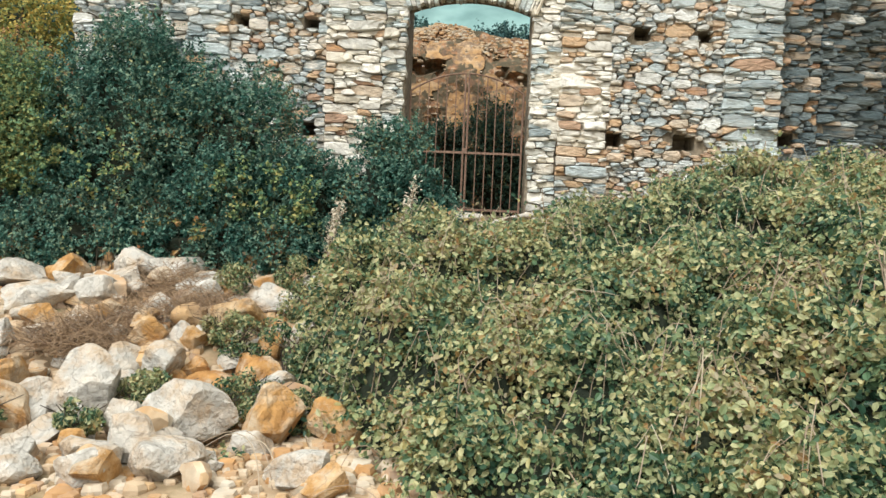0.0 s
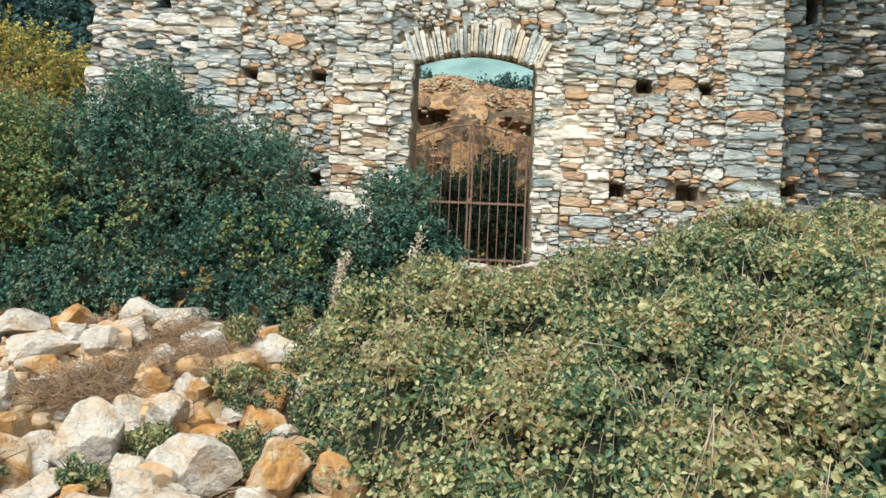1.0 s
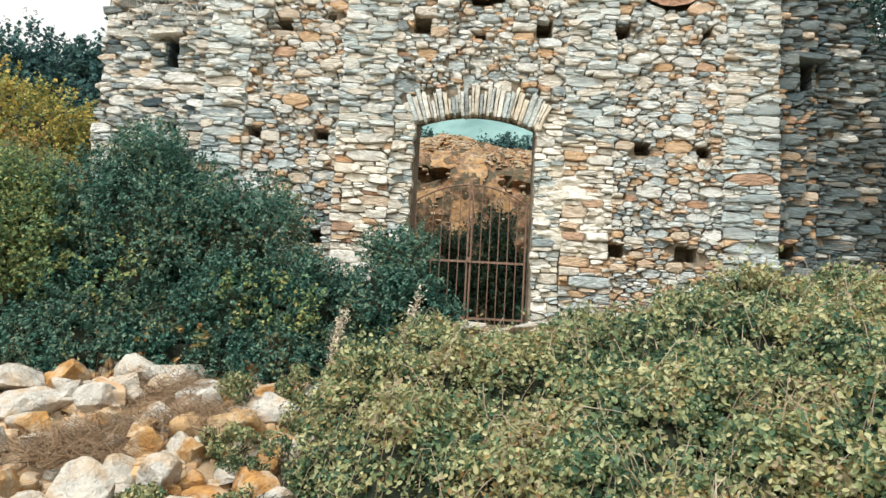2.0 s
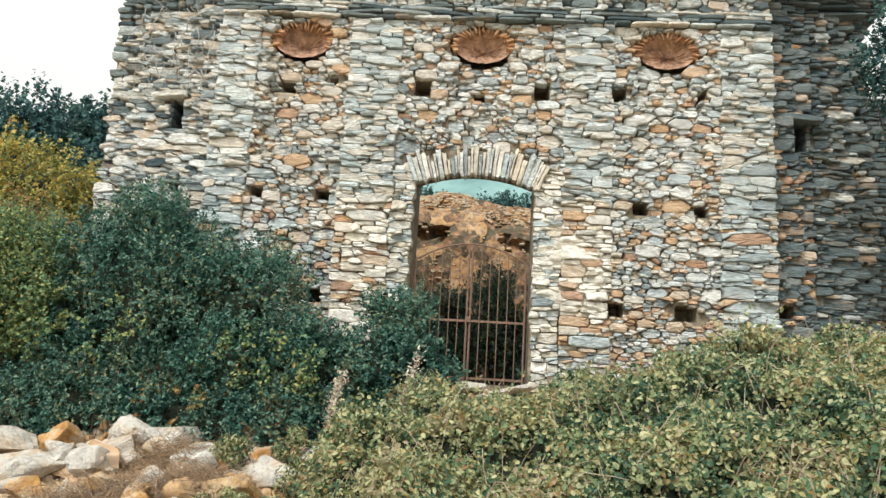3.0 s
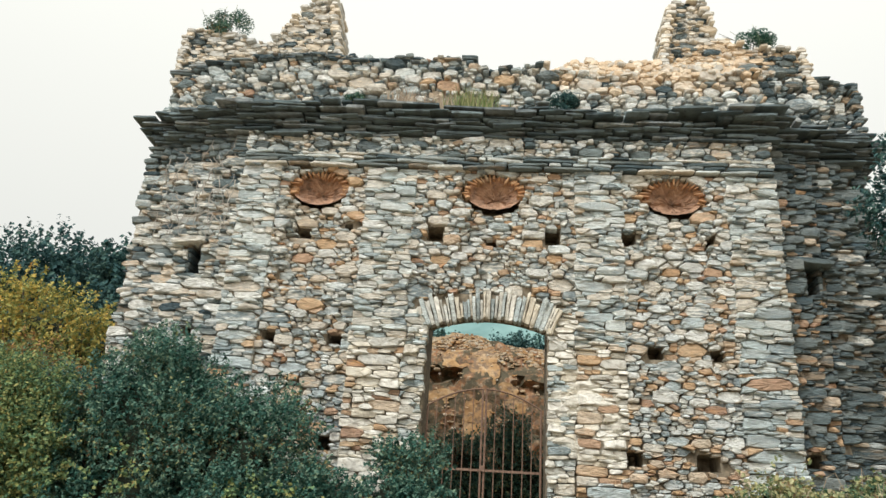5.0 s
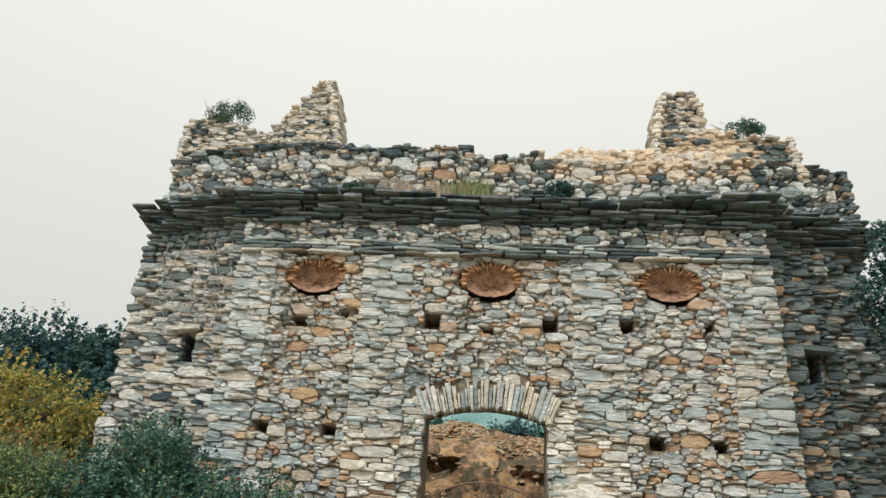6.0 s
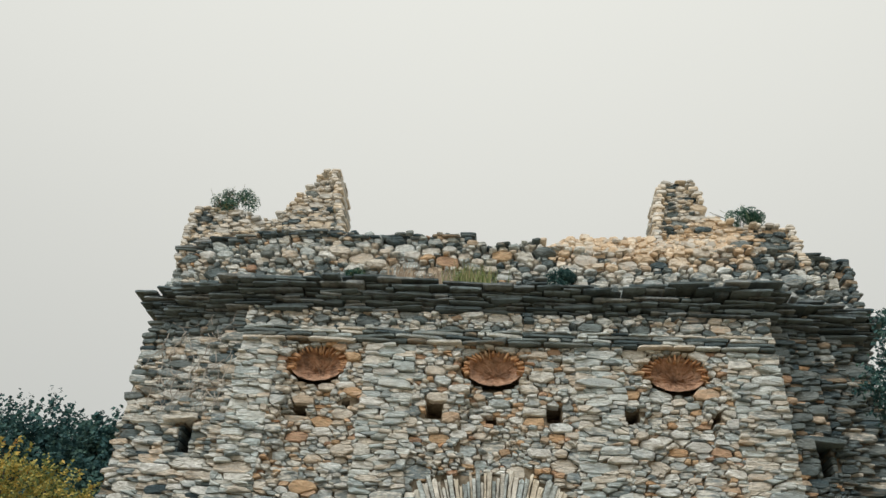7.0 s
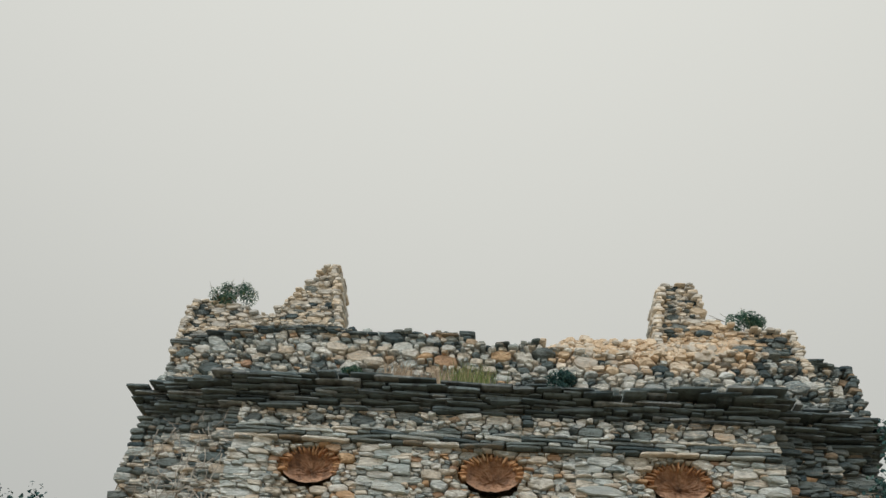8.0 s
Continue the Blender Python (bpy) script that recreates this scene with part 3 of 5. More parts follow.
def masonry(name, stones, mat, parent, label="", piece="stone", second=None, share=0.35, most=300):
    """Hangs the stones under one part of the wall; the largest singly, the rest joined by kind of stone."""
    base = empty(name)
    base.parent = parent
    if label:
        tagged(base, label)
    rest = {}
    for k, (vs, fs, o) in enumerate(sorted(stones, key=spread)):
        m = second if second and rng.random() < share else mat
        if k < most:
            ob = mesh_ob(piece, vs, fs, m, base, origin=o)
            if o[0] < X_L + 0.25 or o[0] > X_R - 0.25:
                ob.location.x += rng.uniform(-0.07, 0.07)
        else:
            v, f = rest.setdefault(m.name, (m, [], []))[1:]
            n = len(v)
            v += vs
            f += [tuple(n + i for i in q) for q in fs]
    for m, v, f in rest.values():
        tagged(mesh_ob("small_stones", v, f, m, base), kind="stuff")
    return base


Z0, Z1 = -0.35, 4.74
def panels(name, stones, steps, mats, label, most):
    """Splits a wall face into parts by height; mats: material, second material and its share, for each part."""
    for z0, z1, (m, m2, share) in zip(steps, steps[1:], mats):
        masonry(name, [q for q in stones if z0 <= q[2][2] < z1], m, wall_front, label, second=m2, share=share, most=most)


for a, b in PILASTERS:
    panels("pilaster", rubble(a - 0.015, b + 0.015, Z0, Z1, wall_y, flat=3.5, size=0.76, worn=0.12), (-9, 0.75, 2.3, 9),
           ((M_RUBBLE if a > 0 else M_VOUSSOIR, M_OCHRE_STONE, 0.35 if a > 0 else 0.16), (M_VOUSSOIR if abs(a) < 2 else M_SLAB, M_OCHRE_STONE, 0.10), (M_SLAB, M_RUBBLE, 0.4)),
           "pilaster of flat weathered slabs", 130)
for a, b in ((-2.99, -1.76), (1.75, 3.13)):
    panels("wall_panel", rubble(a - 0.015, b + 0.015, Z0, Z1, wall_y), (-9, 1.2, 3.0, 9),
           ((M_RUBBLE, M_OCHRE_STONE, 0.46 if a > 0 else 0.3), (M_RUBBLE, M_OCHRE_STONE, 0.2), (M_RUBBLE, M_OCHRE_STONE, 0.14)),
           "rubble panel of mixed grey and ochre stones", 240)
masonry("wall_panel", rubble(-1.08, 1.15, 2.7, Z1, wall_y, arched=True), M_RUBBLE, wall_front, "rubble panel over the doorway", second=M_OCHRE_STONE, share=0.2, most=300)
masonry("door_jamb", rubble(-1.06, -0.77, Z0, 2.7, wall_y, flat=2.8, size=0.7, worn=0.12), M_VOUSSOIR, wall_front, second=M_SLAB, share=0.5, most=120)
masonry("door_jamb", rubble(0.77, 1.13, Z0, 2.7, wall_y, flat=2.8, size=0.75, worn=0.12), M_VOUSSOIR, wall_front, second=M_SLAB, share=0.3, most=120)
BANDS = (-9, 0.9, 1.9, 2.9, 3.9, 9)
panels("wall_wing", rubble(X_L, -3.55, Z0, Z1 + 0.2, wall_y, flat=3.1, size=0.75, worn=0.15), BANDS,
       [(M_SLAB if k < 2 else M_RUBBLE, M_SLATE, (0.08, 0.08, 0.16, 0.26, 0.4)[k]) for k in range(5)], "angled end bay of rubble", 140)
# blue-grey slate; part of its darkness is this bay's shade, put into colour
panels("wall_wing", rubble(3.79, 4.42, Z0, Z1 + 0.2, wall_y, flat=2.4, size=0.8, worn=0.2), BANDS, [(M_SLATE, M_OCHRE_STONE, 0.17)] * 5, "angled end bay of mixed slate and rubble", 90)
panels("wall_wing", rubble(4.42, X_R, Z0, Z1 + 0.2, wall_y, flat=3.6, size=0.66, worn=0.12), BANDS, [(M_SLATE, M_RUBBLE, 0.12)] * 5, "angled end bay of dark blue-grey slate", 110)

# lime render left over the slabs beside the door
for a, b, z0, z1 in ((0.78, 1.70, 0.85, 2.15),):
    vs, fs = [], []
    n, m = int((b - a) / 0.02), int((z1 - z0) / 0.02)
    for j in range(m + 1):
        for i in range(n + 1):
            x, z = a + (b - a) * i / n, z0 + (z1 - z0) * j / m
            edge = min(1.0, min(i, n - i) / 4, min(j, m - j) / 6)
            cover = 0.5 * nz(x * 0.5, z, 31, 4.0) + 0.5 * nz(x * 0.4, z, 33, 13.0) - 0.09
            vs.append((x, wall_y(x, z) - 0.03 - 0.03 * min(1.0, max(-2.5, cover * 6)) + 0.12 * (1 - edge) ** 2, z))
    for j in range(m):
        for i in range(n):
            fs.append((j * (n + 1) + i, j * (n + 1) + i + 1, (j + 1) * (n + 1) + i + 1, (j + 1) * (n + 1) + i))
    mesh_ob("lime_render", vs, fs, M_LIME, wall_front, "remains of cream lime render over slabs", smooth=True)


def band_y(x, z):
    return wall_y(min(max(x, X_L), X_R), 6.0) - 0.10


def frieze_y(x, z):
    return wall_y(x, 6.0) - 0.05


masonry("string_course", lay(-3.55, 3.79, 4.74, 4.95, band_y, (0.04, 0.06), (0.22, 0.6), 0, (5, 7), (0.01, 0.05), wob=0.01), M_SLAB, wall_front, "string course of thin slates", second=M_SLATE, share=0.45)
masonry("frieze", rubble(-3.55, 3.79, 4.95, 5.24, frieze_y, flat=2.1), M_RUBBLE, wall_front, second=M_SLATE, share=0.2)
masonry("frieze", lay(X_L, -3.55, 4.94, 5.24, frieze_y, (0.06, 0.12), (0.12, 0.3), 0.25), M_SLATE, wall_front)
masonry("frieze", lay(3.79, X_R, 4.94, 5.24, frieze_y, (0.06, 0.12), (0.12, 0.3), 0.25), M_SLATE, wall_front)


def cornice():
    out = []
    z = 5.2
    k = 0
    while z < 5.64:
        h = rng.uniform(0.022, 0.048)
        f = (z - 5.2) / 0.44
        prot = 0.04 + 0.34 * f ** 0.9 + rng.uniform(-0.02, 0.02)
        x = X_L + 0.2 * (1 - f) ** 2 - prot * 0.62
        end = X_R + prot * 0.9
        while x < end - 0.03:
            w = rng.uniform(0.12, 0.26) if rng.random() < 0.35 else rng.uniform(0.25, 0.75)
            if x + w > end - 0.1:
                w = end - x
            cx = x + w / 2
            y = wall_y(min(max(cx, X_L), X_R), 6.0) - prot + rng.uniform(-0.06, 0.07)
            dip = 0.06 * nz(cx, 0, 0, 0.9) + 0.03 * nz(cx, z, 2, 3.0) + rng.uniform(-0.008, 0.008)
            lost = 0.05 + 0.5 * max(0.0, f - 0.6) + (0.4 if 1.0 < cx < 3.6 and f > 0.45 else 0)
            if rng.random() > lost:
                out.append(stone_geo(cx, z + h / 2 + dip, w - rng.uniform(0.0, 0.03), h * rng.uniform(0.6, 1.3), lambda a, b: y, 0.012, 6.0, rng.uniform(-0.035, 0.035), depth=0.55))
            x += w
        z += h
    return out


masonry("cornice", cornice(), M_CORNICE, wall_front, "projecting cornice of stacked lichen-black slates", "slate")

# ---- doorway arch ----
arch = empty("door_arch")
arch.parent = wall_front
tagged(arch, "flat arch of upright pale slates")
t = -23.0
while t < 23.0:
    step = rng.uniform(0.75, 1.9)
    a = radians(t + step / 2)
    zc = 0.5
    ux, uz = math.sin(a), math.cos(a)
    r0 = (arch_in(ux * 2.1) - zc) / uz - 0.01
    r1 = r0 + 0.38 + rng.uniform(-0.13, 0.07)
    r0 += rng.uniform(-0.015, 0.03)
    a0, a1 = radians(t), radians(t + step)
    quad = [(r0, a0), (r0 + rng.uniform(-0.01, 0.01), (a0 + a1) / 2), (r0, a1), ((r0 + r1) / 2, a1 + rng.uniform(-0.002, 0.002)),
            (r1, a1), (r1 + rng.uniform(-0.03, 0.03), (a0 + a1) / 2), (r1, a0), ((r0 + r1) / 2, a0 + rng.uniform(-0.002, 0.002))]
    v, f, o = poly_stone([(r * math.sin(q), zc + r * math.cos(q)) for r, q in quad], lambda x, z: -0.035, 0.006, rng.uniform(0.01, 0.05), 0.03)
    mesh_ob("voussoir", v, f, M_SLAB if rng.random() < 0.35 else M_VOUSSOIR, arch, origin=o)
    t += step

# ---- shell niches ----
for c in SHELLS:
    niche = empty("shell_niche")
    niche.parent = wall_front
    tagged(niche, "orange brick shell-shaped niche head")
    vs, fs = [], []
    na, nr = 48, 7
    for j in range(nr + 1):
        f = j / nr
        for i in range(na):
            t = 2 * math.pi * i / na
            rib = 0.004 * (1 if i % 2 else -1) * (0.3 + 0.7 * f) + rng.uniform(-0.014, 0.014)
            ex, ez = 0.385 * f * math.cos(t), 0.245 * f * math.sin(t)
            vs.append((c + ex, 0.17 - 0.15 * f ** 2.2 + rib, 4.38 + 0.04 * f + ez))
    for j in range(nr):
        for i in range(na):
            fs.append((j * na + i, j * na + (i + 1) % na, (j + 1) * na + (i + 1) % na, (j + 1) * na + i))
    mesh_ob("bowl", vs, fs, M_BOWL, niche)
    for i in range(40):
        t = 2 * math.pi * (i + rng.uniform(-0.2, 0.2)) / 40
        up = math.sin(t)
        if up < -0.35:
            continue
        ln = 0.12 * rng.uniform(0.6, 1.5)
        rx, rz = 0.385 * math.cos(t), 0.24 * math.sin(t)
        a = math.atan2(rz, rx)
        v, f, o = stone_geo(c + rx, 4.42 + rz, ln, rng.uniform(0.018, 0.04), lambda x, z: 0.035 + rng.uniform(-0.04, 0.03), 0.025, 5.0, a + rng.uniform(-0.15, 0.15), depth=0.16, n=8)
        mesh_ob("brick", v, f, M_BRICK, niche, origin=o)

# slate-lined reveals of the wing windows
for cx, cz, w, h in WINDOWS:
    for s in (-1, 1):
        z = cz - h / 2
        while z < cz + h / 2 - 0.02:
            hh = min(rng.uniform(0.06, 0.12), cz + h / 2 - z)
            v, f, o = stone_geo(cx + s * (w / 2 + 0.015), z + hh / 2, 0.07 + rng.uniform(-0.02, 0.02), hh - 0.005, lambda a, b: wall_y(a, 0) + 0.03, 0.03, 6.0, 0.0, depth=0.75)
            mesh_ob("jamb_stone", v, f, M_SLATE, wall_front, origin=o)
            z += hh

# lintel slabs over the wing windows
for (cx, cz, w, h), r, shift in zip(WINDOWS, (0.06, -0.08), (-0.11, 0.0)):
    v, f, o = stone_geo(cx + shift, cz + h / 2 + 0.035, w + 0.32, 0.085, lambda x, z: wall_y(x, 0) - 0.1, 0.03, 6.0, r, depth=0.35)
    mesh_ob("lintel", v, f, M_SLAB if cx < 0 else M_SLATE, wall_front, "pale slab lintel" if cx < 0 else "grey slate lintel", origin=o)

# ---- broken parapet and the two stumps above it ----
P_X = [-5.22, -5.17, -4.0, -2.3, -0.9, -0.44, -0.36, 0.51, 0.6, 1.1, 1.6, 2.3, 3.3, 4.4, 4.66, 5.38, 5.4]
P_Z = [6.45, 6.58, 6.70, 6.72, 6.70, 6.74, 6.55, 6.54, 6.66, 6.52, 6.42, 6.46, 6.5, 6.8, 6.8, 6.72, 5.7]
L_X = [-5.2, -5.12, -4.35, -4.05, -3.75, -3.4, -3.2, -3.0, -2.84, -2.5]
L_Z = [6.5, 7.55, 7.58, 7.35, 7.35, 7.95, 8.15, 8.48, 8.4, 6.75]
R_X = [2.5, 2.72, 2.8, 3.22, 3.3, 3.5, 3.75, 4.6, 4.68, 4.72]
R_Z = [6.7, 8.12, 8.25, 8.15, 7.8, 7.5, 7.35, 7.3, 7.0, 6.6]


def mass(name, xs, zs, z_low, yf, thick, stone_args, mat, label):
    """A broken wall: a ragged solid core, a laid face and loose stones along its crest."""
    def top(x):
        return float(np.interp(x, xs, zs)) + 0.05 * nz(x, 7, 0, 5)
    base = empty(name)
    base.parent = wall_front
    tagged(base, label)
    vs, fs = [], []
    m = 60
    for i in range(m + 1):
        x = xs[0] + (xs[-1] - xs[0]) * i / m
        t = max(z_low + 0.02, top(x) - 0.05)
        y = yf(x, z_low) + 0.06
        vs += [(x, y, z_low), (x, yf(x, t) + 0.06, t), (x, y + thick * 0.5, t - 0.02 + 0.06 * nz(x, 1, 0, 4)), (x, y + thick, t - 0.1), (x, y + thick, z_low)]
    for i in range(m):
        for k in range(4):
            fs.append((i * 5 + k, i * 5 + 5 + k, i * 5 + 6 + k, i * 5 + 1 + k))
    fs += [(0, 1, 2, 3, 4), tuple(m * 5 + k for k in (4, 3, 2, 1, 0))]
    mesh_ob("rubble_core", vs, fs, M_SANDY, base)
    stones = rubble(xs[0], xs[-1], z_low, max(zs) + 0.1, yf, top=top, **stone_args)
    masonry_under(base, stones, mat)
    crest = []
    x = xs[0]
    while x < xs[-1]:
        w = rng.uniform(0.06, 0.2)
        for k in range(3):
            yy = yf(x, top(x)) + thick * (0.06 + 0.3 * k) + rng.uniform(-0.08, 0.08)
            hh = rng.uniform(0.025, 0.075)
            slope = float(np.interp(x + w, xs, zs) - np.interp(x, xs, zs)) / w
            if abs(slope) < 2.0:
                crest.append(stone_geo(x + w / 2, top(x + w / 2) - 0.03 + rng.uniform(-0.04, 0.05), w, hh, lambda a, b: yy - 0.1, 0.03, 4.0, rng.uniform(-0.16, 0.16), depth=rng.uniform(0.15, 0.3)))
        x += w * 0.9
    # ragged stones up the steep flanks
    for (xa, za), (xb, zb) in zip(zip(xs, zs), zip(xs[1:], zs[1:])):
        if abs(zb - za) > 2.2 * abs(xb - xa) and abs(zb - za) > 0.2:
            z = min(za, zb)
            while z < max(za, zb):
                f = (z - za) / (zb - za)
                hh = rng.uniform(0.03, 0.08)
                for k in range(4):
                    yy = yf(xa, z_low) + thick * k / 3.5
                    crest.append(stone_geo(xa + f * (xb - xa) + rng.uniform(-0.04, 0.04), z, rng.uniform(0.08, 0.18), hh, lambda a, b: yy - 0.05, 0.03, 5.0, 0, depth=0.25))
                z += hh * 0.9
    for slumped in (False, True):
        cv, cf = [], []
        for v, f, o in crest:
            if (mat is M_RUBBLE and 0.7 < o[0] < 4.2) == slumped:
                k = len(cv)
                cv += v
                cf += [tuple(k + i for i in q) for q in f]
        if cv:
            tagged(mesh_ob("crest_stones", cv, cf, M_TAN if slumped else M_SLATE if mat is M_RUBBLE else mat, base), kind="stuff")


def masonry_under(base, stones, mat):
    """The first three hundred stones singly, the rest joined by kind of stone."""
    def kind_of(o):
        ends = o[0] > 3.9 or o[0] < -4.25
        if rng.random() < ((0.6 if o[0] > 0 else 0.3) if ends else (0.1 if 0.8 < o[0] < 3.9 else 0.2) if mat is M_RUBBLE else 0.4 if 2.4 < o[0] < 2.9 else 0.12):
            return M_SLATE
        if mat is M_RUBBLE and o[0] < 0.8 and rng.random() < 0.1:
            return M_OCHRE_STONE
        if mat is M_RUBBLE and 0.8 < o[0] < 3.9 and o[2] > 6.1 and rng.random() < 0.8 or mat is M_SANDY and o[2] < 7.45 and o[0] > 2.6:
            return M_TAN
        return mat
    rest = {}
    for k, (vs, fs, o) in enumerate(sorted(stones, key=spread)):
        m = kind_of(o)
        if k < 300:
            mesh_ob("stone", vs, fs, m, base, origin=o)
        else:
            v, f = rest.setdefault(m.name, (m, [], []))[1:]
            n = len(v)
            v += vs
            f += [tuple(n + i for i in q) for q in fs]
    for m, v, f in rest.values():
        tagged(mesh_ob("small_stones", v, f, m, base), kind="stuff")


def parapet_y(x, z):
    return wall_y(min(max(x, X_L), X_R), 6.0) + 0.06 + 0.12 * (z - 5.6)


def stump_y(x, z):
    return 0.62 + 0.04 * (z - 6.5)


mass("parapet", P_X, P_Z, 5.42, parapet_y, 0.8, dict(flat=1.9, size=0.98, gap=0.008, bulge=(0.03, 0.12), worn=0.35), M_RUBBLE, "broken parapet of loose round and flat stones")
mass("wall_stump", L_X, L_Z, 6.4, stump_y, 0.55, dict(flat=2.4, size=0.62, bulge=(0.01, 0.05), worn=0.15), M_SANDY, "peaked stump of broken wall")
mass("wall_stump", R_X, R_Z, 6.4, stump_y, 0.55, dict(flat=2.4, size=0.62, bulge=(0.01, 0.05), worn=0.15), M_SANDY, "square stump of broken wall")

# tan earth and small rubble slumped over the parapet
E_X, E_Z = [0.8, 1.1, 1.6, 2.3, 3.0, 3.7, 4.35], [6.85, 7.14, 7.1, 7.16, 7.3, 7.45, 7.2]


def bank(x, f):
    low = 6.42 + 0.10 * nz(x, 2, 0, 2.2)
    z = low + (float(np.interp(x, E_X, E_Z)) - low) * f + 0.06 * nz(x, f * 2, 5, 3.0) + 0.03 * nz(x, f * 2, 6, 9.0)
    return (x, parapet_y(x, 6.4) + 0.02 + 0.6 * f + 0.05 * nz(x, f * 2, 8, 4.0), z)


vs, fs = [], []
n, m = 90, 16
for j in range(m + 1):
    for i in range(n + 1):
        vs.append(bank(0.8 + 3.55 * i / n, j / m))
for j in range(m):
    for i in range(n):
        fs.append((j * (n + 1) + i, j * (n + 1) + i + 1, (j + 1) * (n + 1) + i + 1, (j + 1) * (n + 1) + i))
earth_bank = mesh_ob("earth_bank", vs, fs, M_SLUMP, wall_front, "slumped tan earth on the broken wall head")
cv, cf = [], []
for k in range(620):
    f = rng.random()
    x, y, z = bank(rng.uniform(0.9, 4.3), f)
    w = rng.uniform(0.03, 0.09) if rng.random() < 0.8 else rng.uniform(0.1, 0.2)
    v, q, o = stone_geo(x, z, w, w * rng.uniform(0.35, 0.8), lambda a, b: y, w * 0.4, 3.0, rng.uniform(-0.4, 0.4), n=7)
    b = len(cv)
    cv += v
    cf += [tuple(b + i for i in t) for t in q]
tagged(mesh_ob("rubble_chips", cv, cf, M_TAN, earth_bank), kind="stuff")
for a, b, z, rows in ((-5.28, -2.2, 6.66, 3), (-1.0, -0.36, 6.69, 2), (-2.2, -1.2, 6.66, 1), (4.3, 5.4, 6.72, 2)):
    for k in range(rows):
        x = a
        while x < b:
            w = min(rng.uniform(0.16, 0.5), b + 0.06 - x)
            v, q, o = stone_geo(x + w / 2, z + 0.035 * k + 0.03 * nz(x, 3, 0, 2), w, 0.036, lambda p, r: parapet_y(p, 6.7) - 0.1 + rng.uniform(-0.05, 0.04), 0.01, 6.0, rng.uniform(-0.05, 0.05), depth=0.4)
            mesh_ob("coping_slate", v, q, M_SLATE if rng.random() < 0.4 else M_CORNICE, wall_front, origin=o)
            x += w

# ---- side walls and the far inner wall ----
for name, x in (("wall_west", X_L + 0.3), ("wall_east", X_R - 0.3)):
    vs, fs = [], []
    for j in range(13):
        for i in range(31):
            vs.append((x + 0.05 * nz(i, j, 2, 0.7), 1.0 + i * 0.21, -0.7 + j * (0.45 - 0.004 * i)))
    k = len(vs)
    vs += [(a + (0.6 if x > 0 else -0.6) * -1, b, c) for a, b, c in vs]
    for s, off in ((1, 0), (-1, k)):
        for j in range(12):
            for i in range(30):
                q = (j * 31 + i, j * 31 + i + 1, (j + 1) * 31 + i + 1, (j + 1) * 31 + i)
                fs.append(tuple(off + v for v in (q if s > 0 else q[::-1])))
    for i in range(30):
        fs.append((12 * 31 + i, 12 * 31 + i + 1, k + 12 * 31 + i + 1, k + 12 * 31 + i))
    tagged(mesh_ob(name, vs, fs, M_PLASTER), "ruined side wall of rubble", "wall", kind="structure")

B_X, B_Z = [-5.5, -1.4, -0.9, -0.5, 0.1, 0.5, 1.3, 5.5], [4.0, 4.25, 4.42, 4.40, 4.2, 4.1, 4.05, 3.6]
vs, fs = [], []
nbx, nbz = 120, 40
for j in range(nbz + 1):
    for i in range(nbx + 1):
        x = -5.5 + 11 * i / nbx
        t = float(np.interp(x, B_X, B_Z)) + 0.08 * nz(x, 0, 0, 4)
        z = -0.5 + (t + 0.5) * j / nbz
        y = 7.0 + 0.10 * nz(x, z, 0, 1.5) + 0.05 * nz(x, z, 4, 5) + max(0, z - 3.3) * 0.45
        if abs(x + 1.15) < 0.42 and 3.2 < z < 3.5 + 0.1 * nz(x, 0, 2, 5):
            y += 0.35
        elif abs(x - 0.85) < 0.4 and 3.02 + 0.1 * nz(x, 0, 6, 4) < z < 3.25 + 0.12 * nz(x, 0, 9, 4):
            y += 0.16
        vs.append((x, y, z))
k = len(vs)
for i in range(nbx + 1):
    x, y, z = vs[nbz * (nbx + 1) + i]
    vs.append((x, y + 0.8, z))
for j in range(nbz):
    for i in range(nbx):
        fs.append((j * (nbx + 1) + i, j * (nbx + 1) + i + 1, (j + 1) * (nbx + 1) + i + 1, (j + 1) * (nbx + 1) + i))
for i in range(nbx):
    fs.append((nbz * (nbx + 1) + i, nbz * (nbx + 1) + i + 1, k + i + 1, k + i))
wall_north = tagged(mesh_ob("wall_north", vs, fs, M_PLASTER), "inner back wall with peeling ochre plaster over rubble", "wall", kind="structure")
cv, cf = [], []
for i in range(950):
    x = rng.uniform(-2.2, 2.2)
    t = float(np.interp(x, B_X, B_Z))
    z = t - abs(rng.gauss(0, 0.26)) if i < 800 else rng.uniform(1.6, 3.4)
    v, f, o = stone_geo(x, z, rng.uniform(0.05, 0.16), rng.uniform(0.025, 0.065), lambda a, b: 7.03 + max(0, b - 3.3) * 0.45, 0.05, 3.5, rng.uniform(-0.1, 0.1))
    k = len(cv)
    cv += v
    cf += [tuple(k + q for q in w) for w in f]
tagged(mesh_ob("bedded_stones", cv, cf, M_SMALL_ROCK, wall_north), kind="stuff")
